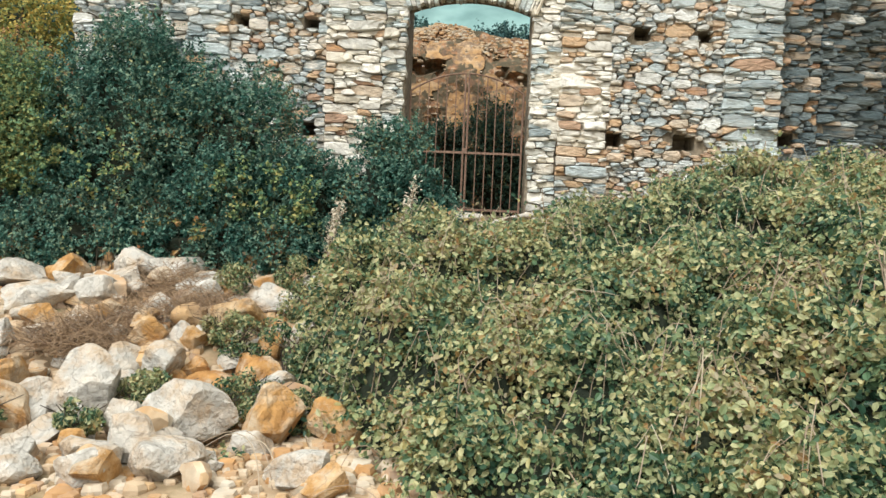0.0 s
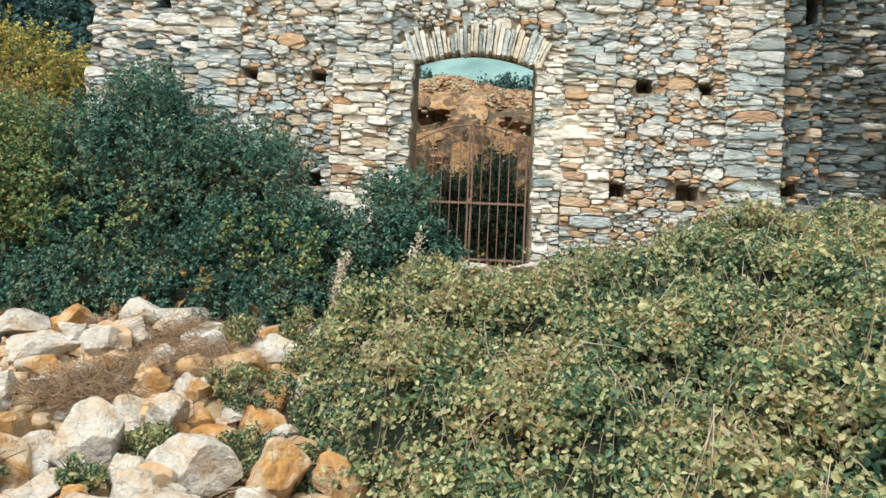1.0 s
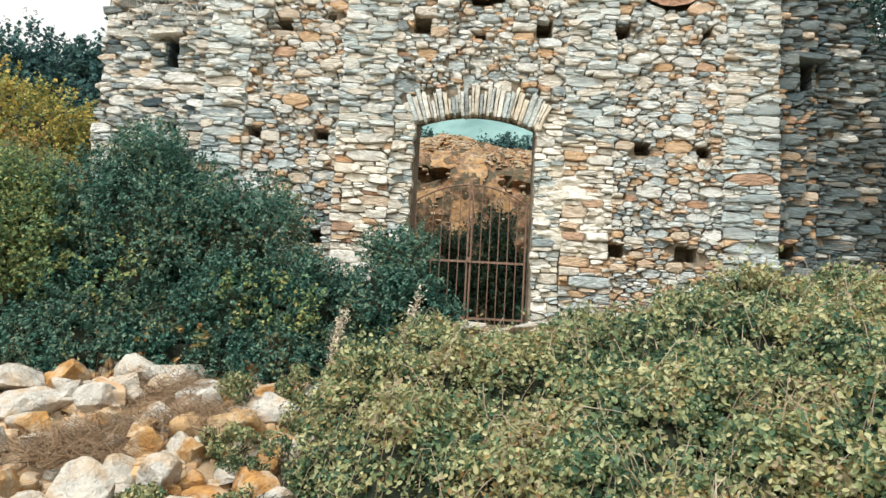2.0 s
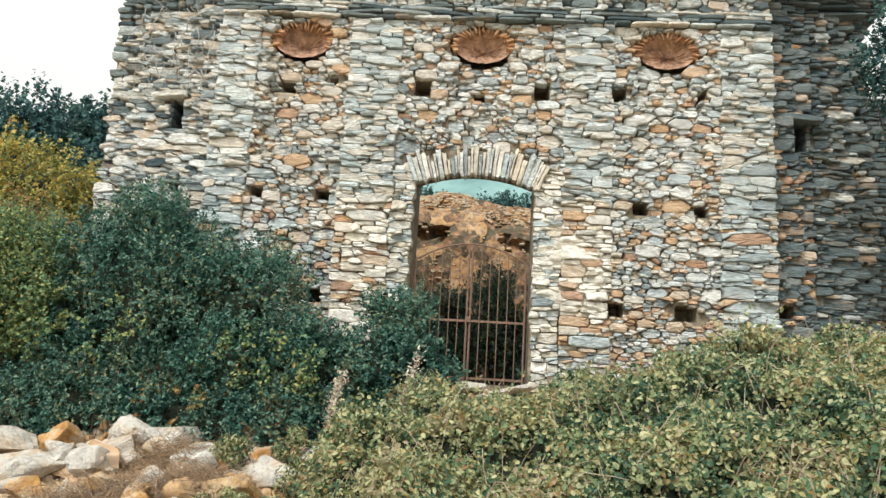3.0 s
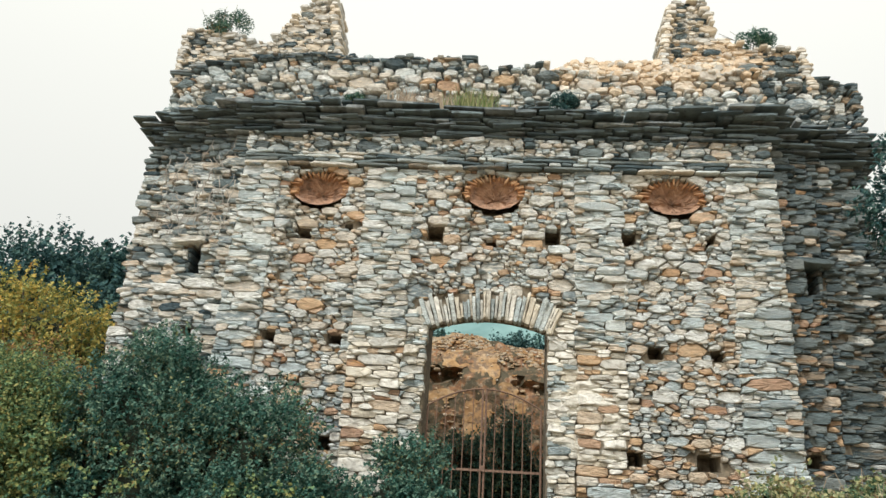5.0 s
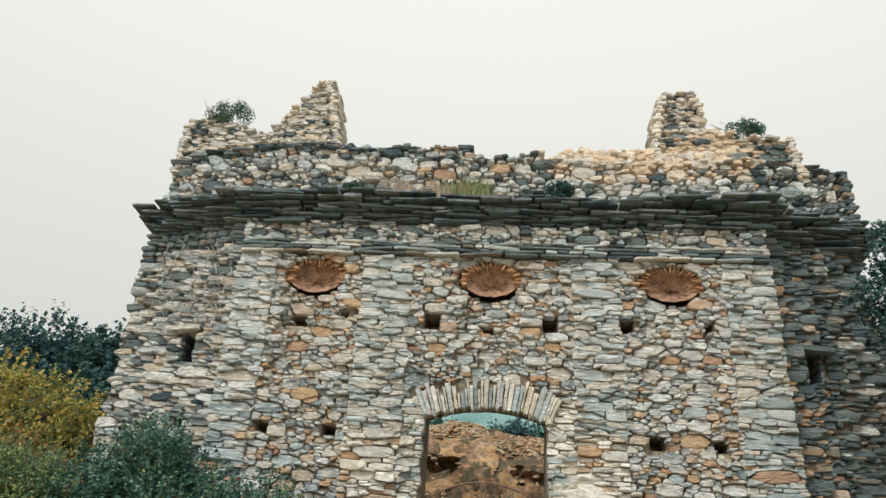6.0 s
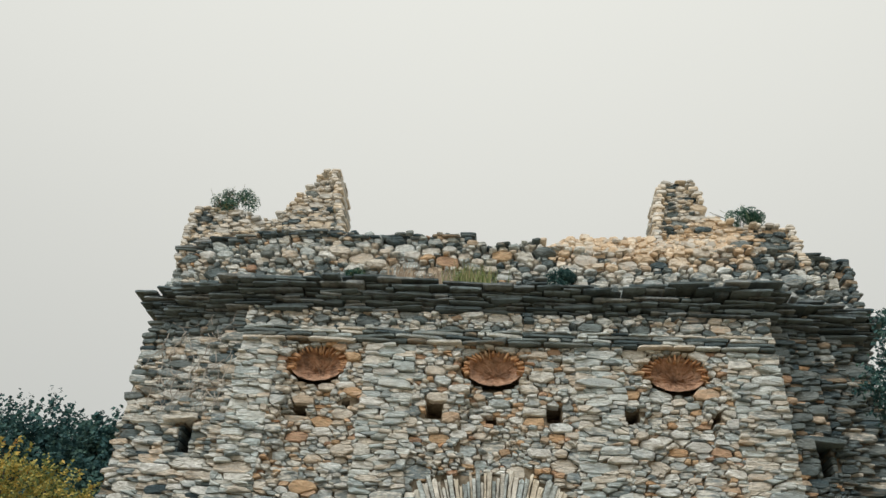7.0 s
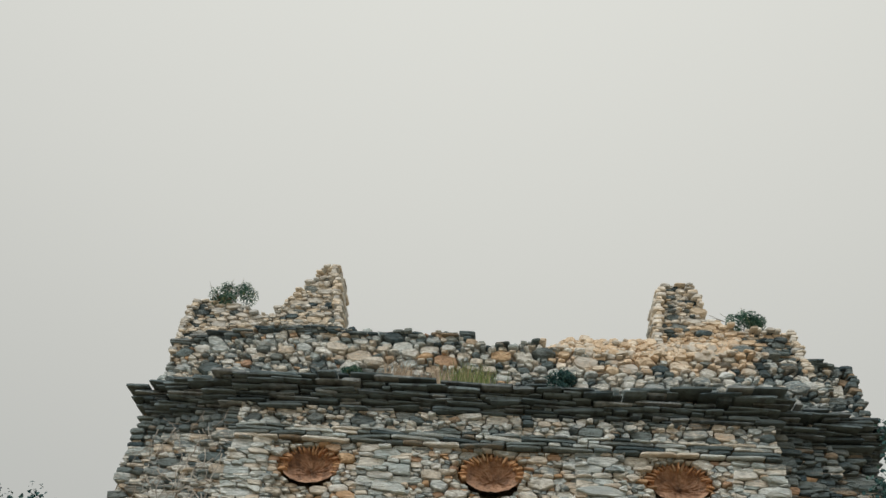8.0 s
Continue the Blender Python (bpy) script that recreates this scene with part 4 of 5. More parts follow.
# remnants of coloured render on it
for k, (px, pz, rx, rz) in enumerate(((-0.15, 3.55, 0.36, 0.46), (-0.78, 3.75, 0.32, 0.22), (0.62, 2.75, 0.42, 0.2), (-1.15, 2.85, 0.36, 0.17), (-0.3, 2.45, 0.3, 0.42), (0.3, 3.05, 0.3, 0.16))):
    vs, fs = [], []
    for ring in range(5):
        for i in range(36):
            a = 2 * math.pi * i / 36
            g = (0.02, 0.4, 0.8, 1.0, 1.02)[ring] * (1 + 0.6 * nz(math.cos(a) + k * 3, math.sin(a), 0, 1.1) + 0.22 * nz(math.cos(a) + k, math.sin(a), 4, 6.0))
            x, z = px + rx * g * math.cos(a), pz + rz * g * math.sin(a)
            vs.append((x, (7.12 if ring == 4 else 6.985 + 0.02 * nz(x, z, 7, 6)) + max(0, z - 3.3) * 0.45, z))
    for ring in range(4):
        for i in range(36):
            fs.append((ring * 36 + i, ring * 36 + (i + 1) % 36, ring * 36 + 36 + (i + 1) % 36, ring * 36 + 36 + i))
    mesh_ob("plaster_patch", vs, fs, M_RENDER, wall_north, "remnant of ochre render")

# ---- iron gate ----
gate = empty("iron_gate", (0, 0.2, -0.06))
tagged(gate, "rusty wrought-iron double gate with arched top, closed in the doorway", "gate")


def gate_top(x):
    return 1.80 - 0.24 * (x / 0.72) ** 2


for s, leaf_name in ((-1, "gate_leaf"), (1, "gate_leaf")):
    leaf = empty(leaf_name)
    leaf.parent = gate
    for nm, x, r in (("stile", s * 0.022, 0.014), ("stile", s * 0.715, 0.015)):
        vs, fs = [], []
        tube_into(vs, fs, [(x, 0, 0), (x, 0, gate_top(x))], r, r, 6)
        mesh_ob(nm, vs, fs, M_IRON, leaf)
    for z in (0.08, 0.80):
        vs, fs = [], []
        box_into(vs, fs, s * 0.37, 0, z, 0.70, 0.012, 0.028)
        mesh_ob("rail", vs, fs, M_IRON, leaf)
    vs, fs = [], []
    tube_into(vs, fs, [(s * (0.02 + 0.7 * i / 10), 0, gate_top(0.02 + 0.7 * i / 10)) for i in range(11)], 0.012, 0.012, 6)
    mesh_ob("top_rail", vs, fs, M_IRON, leaf)
    for i in range(1, 6):
        x = s * (0.025 + 0.69 * i / 6)
        vs, fs = [], []
        tube_into(vs, fs, [(x, 0, 0.02), (x + rng.uniform(-0.008, 0.008), 0, gate_top(x) * 0.5), (x, 0, gate_top(x))], 0.0065, 0.0065, 6)
        mesh_ob("bar", vs, fs, M_IRON, leaf)
vs, fs = [], []
box_into(vs, fs, 0, -0.02, 0.82, 0.06, 0.02, 0.07)
mesh_ob("lock_plate", vs, fs, M_IRON, gate)


# ---- rocks ----
def rock(name, x, y, w, h, mat, label, group, seed, z=None, d=None, sub=4):
    """A broken boulder: an icosphere cut by random planes, with a rough skin."""
    r = random.Random(seed)
    bm = bmesh.new()
    bmesh.ops.create_icosphere(bm, subdivisions=sub, radius=1.0)
    cuts = []
    for k in range(11):
        n = Vector((r.gauss(0, 1), r.gauss(0, 1), r.gauss(0, 1))).normalized()
        cuts.append((n, r.uniform(0.38, 0.74)))
    for v in bm.verts:
        for n, c in cuts:
            e = v.co.dot(n) - c
            if e > 0:
                v.co -= n * e * 0.97
        p = v.co.copy()
        v.co *= 1 + 0.14 * nz(p.x + seed, p.y, p.z, 1.6) + 0.08 * abs(nz(p.x, p.y + seed, p.z, 3.5)) + 0.05 * nz(p.x, p.y + seed, p.z, 9)
    me = bpy.data.meshes.new(name)
    bm.to_mesh(me)
    bm.free()
    ob = new(name, me)
    d = d or w * r.uniform(0.7, 1.0)
    ob.scale = (w / 1.42, d / 1.42, h / 1.42)
    ob.rotation_euler = (r.uniform(-0.15, 0.15), r.uniform(-0.2, 0.2), r.uniform(-0.4, 0.4))
    gz = ground_z(x, y)
    ob.location = (x, y, (gz + h * 0.42) if z is None else z)
    finish(ob, mat, smooth=True)
    me.set_sharp_from_angle(angle=radians(24))
    tagged(ob, label, "boulder", group)
    return ob


WHITE = [(-2.52, -4.05, 0.52, 0.5), (-1.72, -4.32, 0.66, 0.38), (-2.1, -4.4, 0.3, 0.3), (-2.84, -1.6, 0.54, 0.36), (-3.28, -1.62, 0.42, 0.30),
         (-3.88, -2.44, 0.6, 0.3), (-4.4, -1.98, 0.62, 0.3), (-3.8, -3.2, 0.3, 0.3), (-2.29, -3.4, 0.33, 0.3), (-2.44, -3.6, 0.36, 0.28),
         (-2.49, -1.96, 0.5, 0.26), (-1.62, -2.22, 0.4, 0.28), (-2.61, -4.54, 0.33, 0.18), (-3.4, -2.3, 0.36, 0.25), (-2.3, -2.94, 0.22, 0.17), (-3.3, -1.95, 0.4, 0.25)]
ORANGE = [(-1.12, -4.34, 0.38, 0.37), (-0.7, -4.2, 0.37, 0.3), (-3.36, -3.68, 0.32, 0.38), (-2.98, -4.28, 0.36, 0.36), (-1.72, -3.5, 0.46, 0.2),
          (-1.86, -2.62, 0.42, 0.32), (-3.97, -1.8, 0.38, 0.38), (-2.75, -2.72, 0.3, 0.17), (-2.17, -1.44, 0.26, 0.24), (-1.69, -1.42, 0.26, 0.3),
          (-2.58, -2.98, 0.3, 0.22), (-1.25, -1.38, 0.38, 0.24), (-3.15, -2.58, 0.33, 0.18), (-2.17, -3.02, 0.2, 0.22), (-1.5, -3.0, 0.3, 0.25), (-3.6, -2.84, 0.3, 0.22)]
for i, (x, y, w, h) in enumerate(WHITE):
    rock("boulder", x, y, w, h, M_WHITE_ROCK, "white quartzite boulder with orange stains on the rubble slope", "rubble boulders", 140 + i)
for i, (x, y, w, h) in enumerate(ORANGE):
    rock("boulder", x, y, w, h, M_ORANGE_ROCK, "rusty orange boulder with pale crust on the rubble slope", "rubble boulders", 200 + i)
r2 = random.Random(5)
chips = 0
while chips < 290:
    x, y = r2.uniform(-5.2, -0.5), r2.uniform(-5.2, -1.1)
    if x > -0.9 + 0.1 * (y + 3) and y > -5:
        continue
    w = min(0.34, max(0.07, r2.lognormvariate(-1.6, 0.42)))
    m = r2.choice((M_WHITE_ROCK, M_ORANGE_ROCK, M_WHITE_ROCK, M_SMALL_ROCK))
    rock("rubble_stone", x, y, w, w * r2.uniform(0.5, 0.9), m, "loose cream and orange rubble stone", "loose rubble", 400 + chips, sub=3)
    chips += 1
gv, gf = [], []
for i in range(6000):
    x, y = r2.uniform(-5.5, 0.5), r2.uniform(-6, -1.1)
    w = r2.uniform(0.025, 0.11) if i < 5200 else r2.uniform(0.1, 0.17)
    v, f, o = stone_geo(0, 0, w, w, lambda a, b: 0, w * 0.5, 2.6, n=6)
    k = len(gv)
    gz = ground_z(x, y)
    gv += [(x + a, y + c, gz - b * 0.7) for a, b, c in v]
    gf += [tuple(k + q for q in w2)[::-1] for w2 in f]
tagged(mesh_ob("gravel", gv, gf, M_SMALL_ROCK), "broken stone chips on the earth", "gravel", kind="stuff")
# threshold slabs in front of the gate
for i, (x, y, w) in enumerate(((-0.05, -0.35, 0.7), (0.5, -0.4, 0.6), (0.2, -0.75, 0.8), (-0.45, -0.7, 0.5))):
    rock("threshold_slab", x, y, w, 0.11, M_WHITE_ROCK if i != 2 else M_ORANGE_ROCK, "worn ochre slab before the gate", "threshold slabs", 300 + i, d=0.4)


# ---- foliage ----
nrng = np.random.default_rng(3)


def leaves(name, centres, normals, length, width, mat, parent, label="", rounded=False):
    """Many single leaves, each a small folded blade, as one mesh."""
    n = len(centres)
    nrm = normals + nrng.normal(0, 0.5, (n, 3))
    nrm /= np.linalg.norm(nrm, axis=1)[:, None] + 1e-9
    ref = nrng.normal(0, 1, (n, 3))
    ax = np.cross(nrm, ref)
    ax /= np.linalg.norm(ax, axis=1)[:, None] + 1e-9
    side = np.cross(nrm, ax)
    L = (length * nrng.uniform(0.5, 1.5, n))[:, None]
    W = L * (width / length)
    c = centres
    lift = nrm * L
    if rounded:
        v = np.stack([c - ax * L * 0.5, c - ax * L * 0.18 + side * W * 0.46 + lift * 0.07, c + ax * L * 0.2 + side * W * 0.4 + lift * 0.05,
                      c + ax * L * 0.5 - lift * 0.1, c + ax * L * 0.2 - side * W * 0.4 + lift * 0.05, c - ax * L * 0.18 - side * W * 0.46 + lift * 0.07], 1)
        f = np.array([[0, 1, 2], [0, 2, 3], [0, 3, 4], [0, 4, 5]])
    else:
        v = np.stack([c - ax * L * 0.5, c + side * W * 0.5 + lift * 0.07 - ax * L * 0.05, c + ax * L * 0.5 - lift * 0.08, c - side * W * 0.5 + lift * 0.07 - ax * L * 0.05], 1)
        f = np.array([[0, 1, 2], [0, 2, 3]])
    faces = (np.arange(n)[:, None, None] * v.shape[1] + f[None]).reshape(-1, 3)
    return mesh_ob(name, v.reshape(-1, 3), faces, mat, parent, label)


def crown_points(blobs, n, shell=0.35):
    """Points in a ragged crown made of clumps: (x, y, z, rx, ry, rz) each."""
    b = np.array(blobs, dtype=float)
    weight = (b[:, 3] * b[:, 5]) ** 1.0
    pick = nrng.choice(len(b), n, p=weight / weight.sum())
    d = nrng.normal(0, 1, (n, 3))
    d /= np.linalg.norm(d, axis=1)[:, None]
    r = 1 - shell * nrng.exponential(0.5, n)
    r = np.clip(r + nrng.normal(0, 0.05, n), 0.1, 1.15)
    p = b[pick, :3] + d * r[:, None] * b[pick, 3:6]
    return p, d


def sprigs(blobs, n, length, per=14, reach=0.2):
    """Leaves set along short twigs that stand out of the clumps."""
    m = n // per
    p, d = crown_points(blobs, m, 0.55)
    up = d * 0.7 + np.array([0, -0.15, 0.55]) + nrng.normal(0, 0.3, (m, 3))
    up /= np.linalg.norm(up, axis=1)[:, None]
    ln = reach * nrng.uniform(0.5, 1.3, m)
    f = (np.arange(per) + 0.5) / per
    q = p[:, None, :] + up[:, None, :] * (ln[:, None] * (f[None] - 0.35))[:, :, None]
    q = q + nrng.normal(0, 1, q.shape) * length * 0.42 * (1.1 - 0.6 * f)[None, :, None]
    nrm = np.repeat(up[:, None, :], per, 1) * 0.5 + nrng.normal(0, 0.5, q.shape) + np.array([0, -0.3, 0.3])
    return q.reshape(-1, 3), nrm.reshape(-1, 3)


def clump_out(c, rad, count, size, seed, low=-0.9, back=0.35):
    """Clumps scattered through an ellipsoid, thicker toward its skin."""
    r = random.Random(seed)
    out = []
    while len(out) < count:
        d = Vector((r.gauss(0, 1), r.gauss(0, 1), r.gauss(0, 1))).normalized()
        if d.z < low or d.y > back:
            continue
        k = r.uniform(0.55, 1.0) ** 0.7
        s = size * r.uniform(0.6, 1.35)
        out.append((c[0] + d.x * rad[0] * k, c[1] + d.y * rad[1] * k, c[2] + d.z * rad[2] * k, s, s * 0.9, s * r.uniform(0.7, 1.1)))
    return out


def shrub(name, c, rad, count, size, n, mat, label, category, seed, length=0.04, width=0.022, trunk=0.04, core=True, group=""):
    base_z = ground_z(c[0], c[1])
    ob = empty(name, (c[0], c[1], base_z))
    tagged(ob, label, category, group)
    loc = (0, 0, c[2] - base_z)
    blobs = clump_out(loc, rad, count, size, seed)
    p, d = sprigs(blobs, n, length, reach=length * 5)
    n = len(p)
    floor = np.interp(p[:, 1] + c[1], GY, GZ) - base_z
    p[:, 2] = np.where(p[:, 2] < floor, floor + nrng.uniform(0, 0.5, n), p[:, 2])
    leaves("crown", p, d, length, width, mat, ob)
    r = random.Random(seed + 1)
    vs, fs = [], []
    for k in range(min(26 if trunk > 0.02 else 4, count)):
        bx = blobs[k]
        mid = (bx[0] * 0.4 + r.uniform(-0.1, 0.1), bx[1] * 0.4, bx[2] * 0.45)
        tube_into(vs, fs, [(r.uniform(-0.1, 0.1), r.uniform(-0.1, 0.1), -0.1), mid, (bx[0], bx[1], bx[2] + bx[5] * 0.3)], trunk, trunk * 0.2, 5)
    stems = mesh_ob("trunk", vs, fs, M_BARK, ob, smooth=True)
    if trunk < 0.02:
        tagged(stems, kind="stuff")
    # solid near-black core, painted shade behind the gaps between leaves
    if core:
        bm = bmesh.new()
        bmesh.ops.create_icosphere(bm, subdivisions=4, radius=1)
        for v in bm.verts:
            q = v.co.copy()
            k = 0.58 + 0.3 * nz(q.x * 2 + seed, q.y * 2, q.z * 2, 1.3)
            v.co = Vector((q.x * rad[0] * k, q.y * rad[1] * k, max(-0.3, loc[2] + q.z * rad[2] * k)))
        part("thicket", bm, M_INNER_SHADE, ob, smooth=True)
    return ob


shrub("evergreen_shrub", (-3.85, -0.95, 0.35), (1.1, 0.5, 1.45), 44, 0.34, 75000, M_DARK_LEAF, "dense dark evergreen shrub before the wall", "shrub", 21)
shrub("evergreen_shrub", (-2.75, -1.0, 0.2), (0.8, 0.45, 1.25), 32, 0.31, 52000, M_DARK_LEAF, "dense dark evergreen shrub before the wall", "shrub", 22)
shrub("evergreen_shrub", (-1.75, -1.0, -0.1), (0.7, 0.4, 0.9), 26, 0.26, 36000, M_DARK_LEAF, "low dark evergreen shrub beside the gate", "shrub", 23)
shrub("evergreen_shrub", (-0.74, -0.8, 0.1), (0.56, 0.35, 0.72), 22, 0.2, 24000, M_DARK_LEAF, "low dark evergreen shrub beside the gate", "shrub", 24)
shrub("evergreen_shrub", (-2.5, -1.38, -0.6), (1.15, 0.22, 0.36), 34, 0.17, 20000, M_DARK_LEAF, "low dark evergreen growth at the edge of the rubble", "shrub", 39, trunk=0.012)
shrub("evergreen_shrub", (-4.3, -1.42, -0.55), (1.0, 0.22, 0.4), 32, 0.17, 18000, M_DARK_LEAF, "low dark evergreen growth at the edge of the rubble", "shrub", 40, trunk=0.012)
shrub("evergreen_shrub", (-5.05, -0.75, 0.3), (0.75, 0.45, 1.2), 40, 0.3, 40000, M_DARK_LEAF, "dark evergreen shrub among yellowing bushes", "shrub", 37)
shrub("evergreen_shrub", (-6.7, 0.9, 0.9), (0.9, 0.5, 1.2), 36, 0.34, 30000, M_DARK_LEAF, "dark evergreen shrub under a yellowing tree", "shrub", 38)
shrub("olive_green_shrub", (-5.3, -1.25, 0.72), (0.85, 0.4, 0.8), 60, 0.24, 40000, M_OLIVE_LEAF, "yellow-green shrub at the edge of the rubble", "shrub", 25)
shrub("olive_green_shrub", (-5.9, 0.0, 0.75), (1.1, 0.6, 1.2), 75, 0.3, 30000, M_RUSSET_LEAF, "russet-tinged shrub beside the wall", "shrub", 26, length=0.05, width=0.028)
shrub("yellow_tree", (-7.6, 2.6, 1.9), (1.5, 1.0, 1.75), 100, 0.42, 32000, M_YELLOW_LEAF, "small tree with yellowing autumn leaves", "tree", 27, length=0.07, width=0.04, trunk=0.07)
shrub("oak_tree", (-12.2, 9.0, 3.9), (2.6, 2.0, 3.0), 75, 0.75, 34000, M_FAR_LEAF, "dark evergreen oak behind the ruin", "tree", 28, length=0.12, width=0.08, trunk=0.15)
shrub("oak_tree", (-9.2, 8.6, 3.6), (1.7, 1.6, 3.1), 50, 0.6, 24000, M_FAR_LEAF, "dark evergreen oak behind the ruin", "tree", 29, length=0.12, width=0.08, trunk=0.15)
shrub("oak_tree", (5.3, -0.9, 3.9), (0.8, 0.5, 1.05), 70, 0.21, 28000, M_FAR_LEAF, "dark evergreen tree overhanging the wall end", "tree", 30, length=0.05, width=0.03, trunk=0.025, core=False)
shrub("courtyard_shrub", (0.45, 2.5, 0.75), (0.6, 0.45, 1.0), 34, 0.26, 16000, M_DARK_LEAF, "dark shrub growing inside the ruin", "shrub", 31)
shrub("courtyard_shrub", (-0.25, 2.7, 0.6), (0.55, 0.45, 0.9), 30, 0.26, 14000, M_DARK_LEAF, "dark shrub growing inside the ruin", "shrub", 32)
shrub("courtyard_shrub", (-0.95, 2.6, 0.55), (0.6, 0.45, 0.85), 30, 0.26, 14000, M_DARK_LEAF, "dark shrub growing inside the ruin", "shrub", 35)
shrub("courtyard_shrub", (1.1, 2.8, 0.6), (0.5, 0.45, 0.9), 26, 0.26, 12000, M_DARK_LEAF, "dark shrub growing inside the ruin", "shrub", 36)
shrub("hillside_shrub", (0.75, 10.2, 4.38), (0.8, 0.6, 0.5), 24, 0.35, 6000, M_FAR_LEAF, "dark shrub on the bank behind the ruin", "shrub", 33, length=0.08, width=0.05)
shrub("hillside_shrub", (-1.3, 9.8, 4.55), (0.5, 0.5, 0.42), 16, 0.3, 4000, M_FAR_LEAF, "dark shrub on the bank behind the ruin", "shrub", 34, length=0.08, width=0.05)

# ---- bramble thicket ----
C_X, C_Z = [-1.3, -0.9, -0.5, 0.0, 0.5, 1.4, 2.1, 2.75, 3.3, 5.5], [-0.6, -0.34, -0.22, -0.27, -0.25, -0.04, 0.2, 0.42, 0.42, 0.36]


def bramble_top(x, y):
    c = float(np.interp(x, C_X, C_Z))
    z = c - 0.36 * max(0.0, -2.2 - y) ** 1.08 - 1.2 * max(0.0, y + 1.7) ** 1.5
    z += 0.26 * nz(x, y, 0, 1.5) + 0.34 * nz(x, y, 3, 3.1) + 0.2 * nz(x, y, 6, 6.5)
    # hollows where the dead canes show
    z -= 0.34 * min(1.0, max(0.0, nz(x, y, 8, 2.6) - 0.1) * 3.5)
    g = ground_z(x, y)
    left = float(np.interp(y, [-6.6, -5.8, -5.4, -5, -4.5, -4.2, -3.8, -3.2, -2.2, -1.4], [0.9, 0.4, 0.1, -0.15, -0.45, -0.75, -1.1, -1.35, -1.15, -1.0]))
    k = min(1.0, max(0.0, (x - left) / 0.5))
    k = min(k, max(0.0, (5.2 - x + 0.3 * nz(x, y, 9, 1.1)) / 0.7), max(0.0, (y + 7.5 + 0.4 * nz(x, y, 5, 1.1)) / 0.7))
    k = k ** 0.7
    return g - 0.05 + (max(z, g + 0.05) - g) * k


bramble = empty("bramble_thicket", (1.8, -3.8, -1.4))
tagged(bramble, "sprawling bramble thicket with green and yellowing leaves", "bramble")
B0 = np.array(bramble.location)
pts, nor = [], []
rb = random.Random(8)
while len(pts) < 195000:
    x, y = rb.uniform(-1.4, 5.2), rb.uniform(-7.5, -1.2)
    z = bramble_top(x, y)
    if z < ground_z(x, y) + 0.03 and rb.random() < 0.985:
        continue
    e = 0.08
    n = Vector((bramble_top(x - e, y) - bramble_top(x + e, y), bramble_top(x, y - e) - bramble_top(x, y + e), 2 * e)).normalized()
    # each spot is a tussock: a cap of trifoliate leaves with a hollow round it
    rad = rb.uniform(0.07, 0.24)
    for q in range(int(10 + 620 * rad * rad)):
        u = Vector((rb.gauss(0, 1), rb.gauss(0, 1) - 0.4, abs(rb.gauss(0, 1)) + 0.1)).normalized()
        r = rad * rb.uniform(0.75, 1.1)
        c = (x + u.x * r * 1.3, y + u.y * r * 1.3, z - 0.07 + u.z * r)
        m = (u.x * 0.7 + rb.gauss(0, 0.35), u.y * 0.7 - 0.1 + rb.gauss(0, 0.35), u.z * 0.5 + 0.35)
        for k in range(3):
            pts.append((c[0] + rb.gauss(0, 0.026), c[1] + rb.gauss(0, 0.026), c[2] + rb.gauss(0, 0.016)))
            nor.append(m)
for k in range(17000):
    x, y = rb.uniform(-1.4, 5.2), rb.uniform(-7.5, -1.2)
    z = bramble_top(x, y)
    if z < ground_z(x, y) + 0.03:
        continue
    for q in range(3):
        pts.append((x + rb.gauss(0, 0.028), y + rb.gauss(0, 0.028), z + rb.uniform(-0.14, 0.0)))
        nor.append((rb.gauss(0, 0.3), rb.gauss(-0.3, 0.3), 0.7))
for k in range(560):
    x, y = rb.uniform(-1.0, 4.6), rb.uniform(-5.5, -1.9)
    z = bramble_top(x, y)
    if z < ground_z(x, y) + 0.1:
        continue
    a, h, ln = rb.uniform(0, 6.28), rb.uniform(0.12, 0.3), rb.uniform(0.05, 0.25)
    for q in range(13):
        f = q / 12
        pts.append((x + math.cos(a) * ln * f + rb.gauss(0, 0.022), y + math.sin(a) * ln * f + rb.gauss(0, 0.022), z + h * f * (1.25 - 0.35 * f)))
        nor.append((rb.gauss(0, 0.5), rb.gauss(-0.3, 0.5), 0.6))
leaves("foliage", np.array(pts) - B0, np.array(nor), 0.041, 0.027, M_BRAMBLE, bramble, rounded=True)
# added sheet below the leaves, its near-black colour standing for shade there
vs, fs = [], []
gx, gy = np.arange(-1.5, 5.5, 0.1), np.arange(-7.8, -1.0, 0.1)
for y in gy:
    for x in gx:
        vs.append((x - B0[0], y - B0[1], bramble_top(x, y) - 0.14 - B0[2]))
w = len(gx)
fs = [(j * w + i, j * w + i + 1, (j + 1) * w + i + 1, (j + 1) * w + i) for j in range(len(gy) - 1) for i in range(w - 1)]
mesh_ob("thicket", vs, fs, M_INNER_SHADE, bramble, smooth=True)
vs, fs = [], []
for k in range(300):
    x, y = rb.uniform(-1.0, 4.3), rb.uniform(-6.3, -1.6)
    a, ln, high = rb.uniform(0, 6.28), rb.uniform(0.3, 1.1), rb.uniform(0.05, 0.3)
    p = []
    for i in range(11):
        f = i / 10
        px, py = x + math.cos(a + f * 0.6) * ln * f, y + math.sin(a + f * 0.6) * ln * f
        p.append((px - B0[0], py - B0[1], bramble_top(px, py) + 0.02 + high * math.sin(f * 3.1) - B0[2]))
    tube_into(vs, fs, p, 0.0038, 0.002, 4)
tagged(mesh_ob("cane", vs, fs, M_CANE, bramble), kind="stuff")


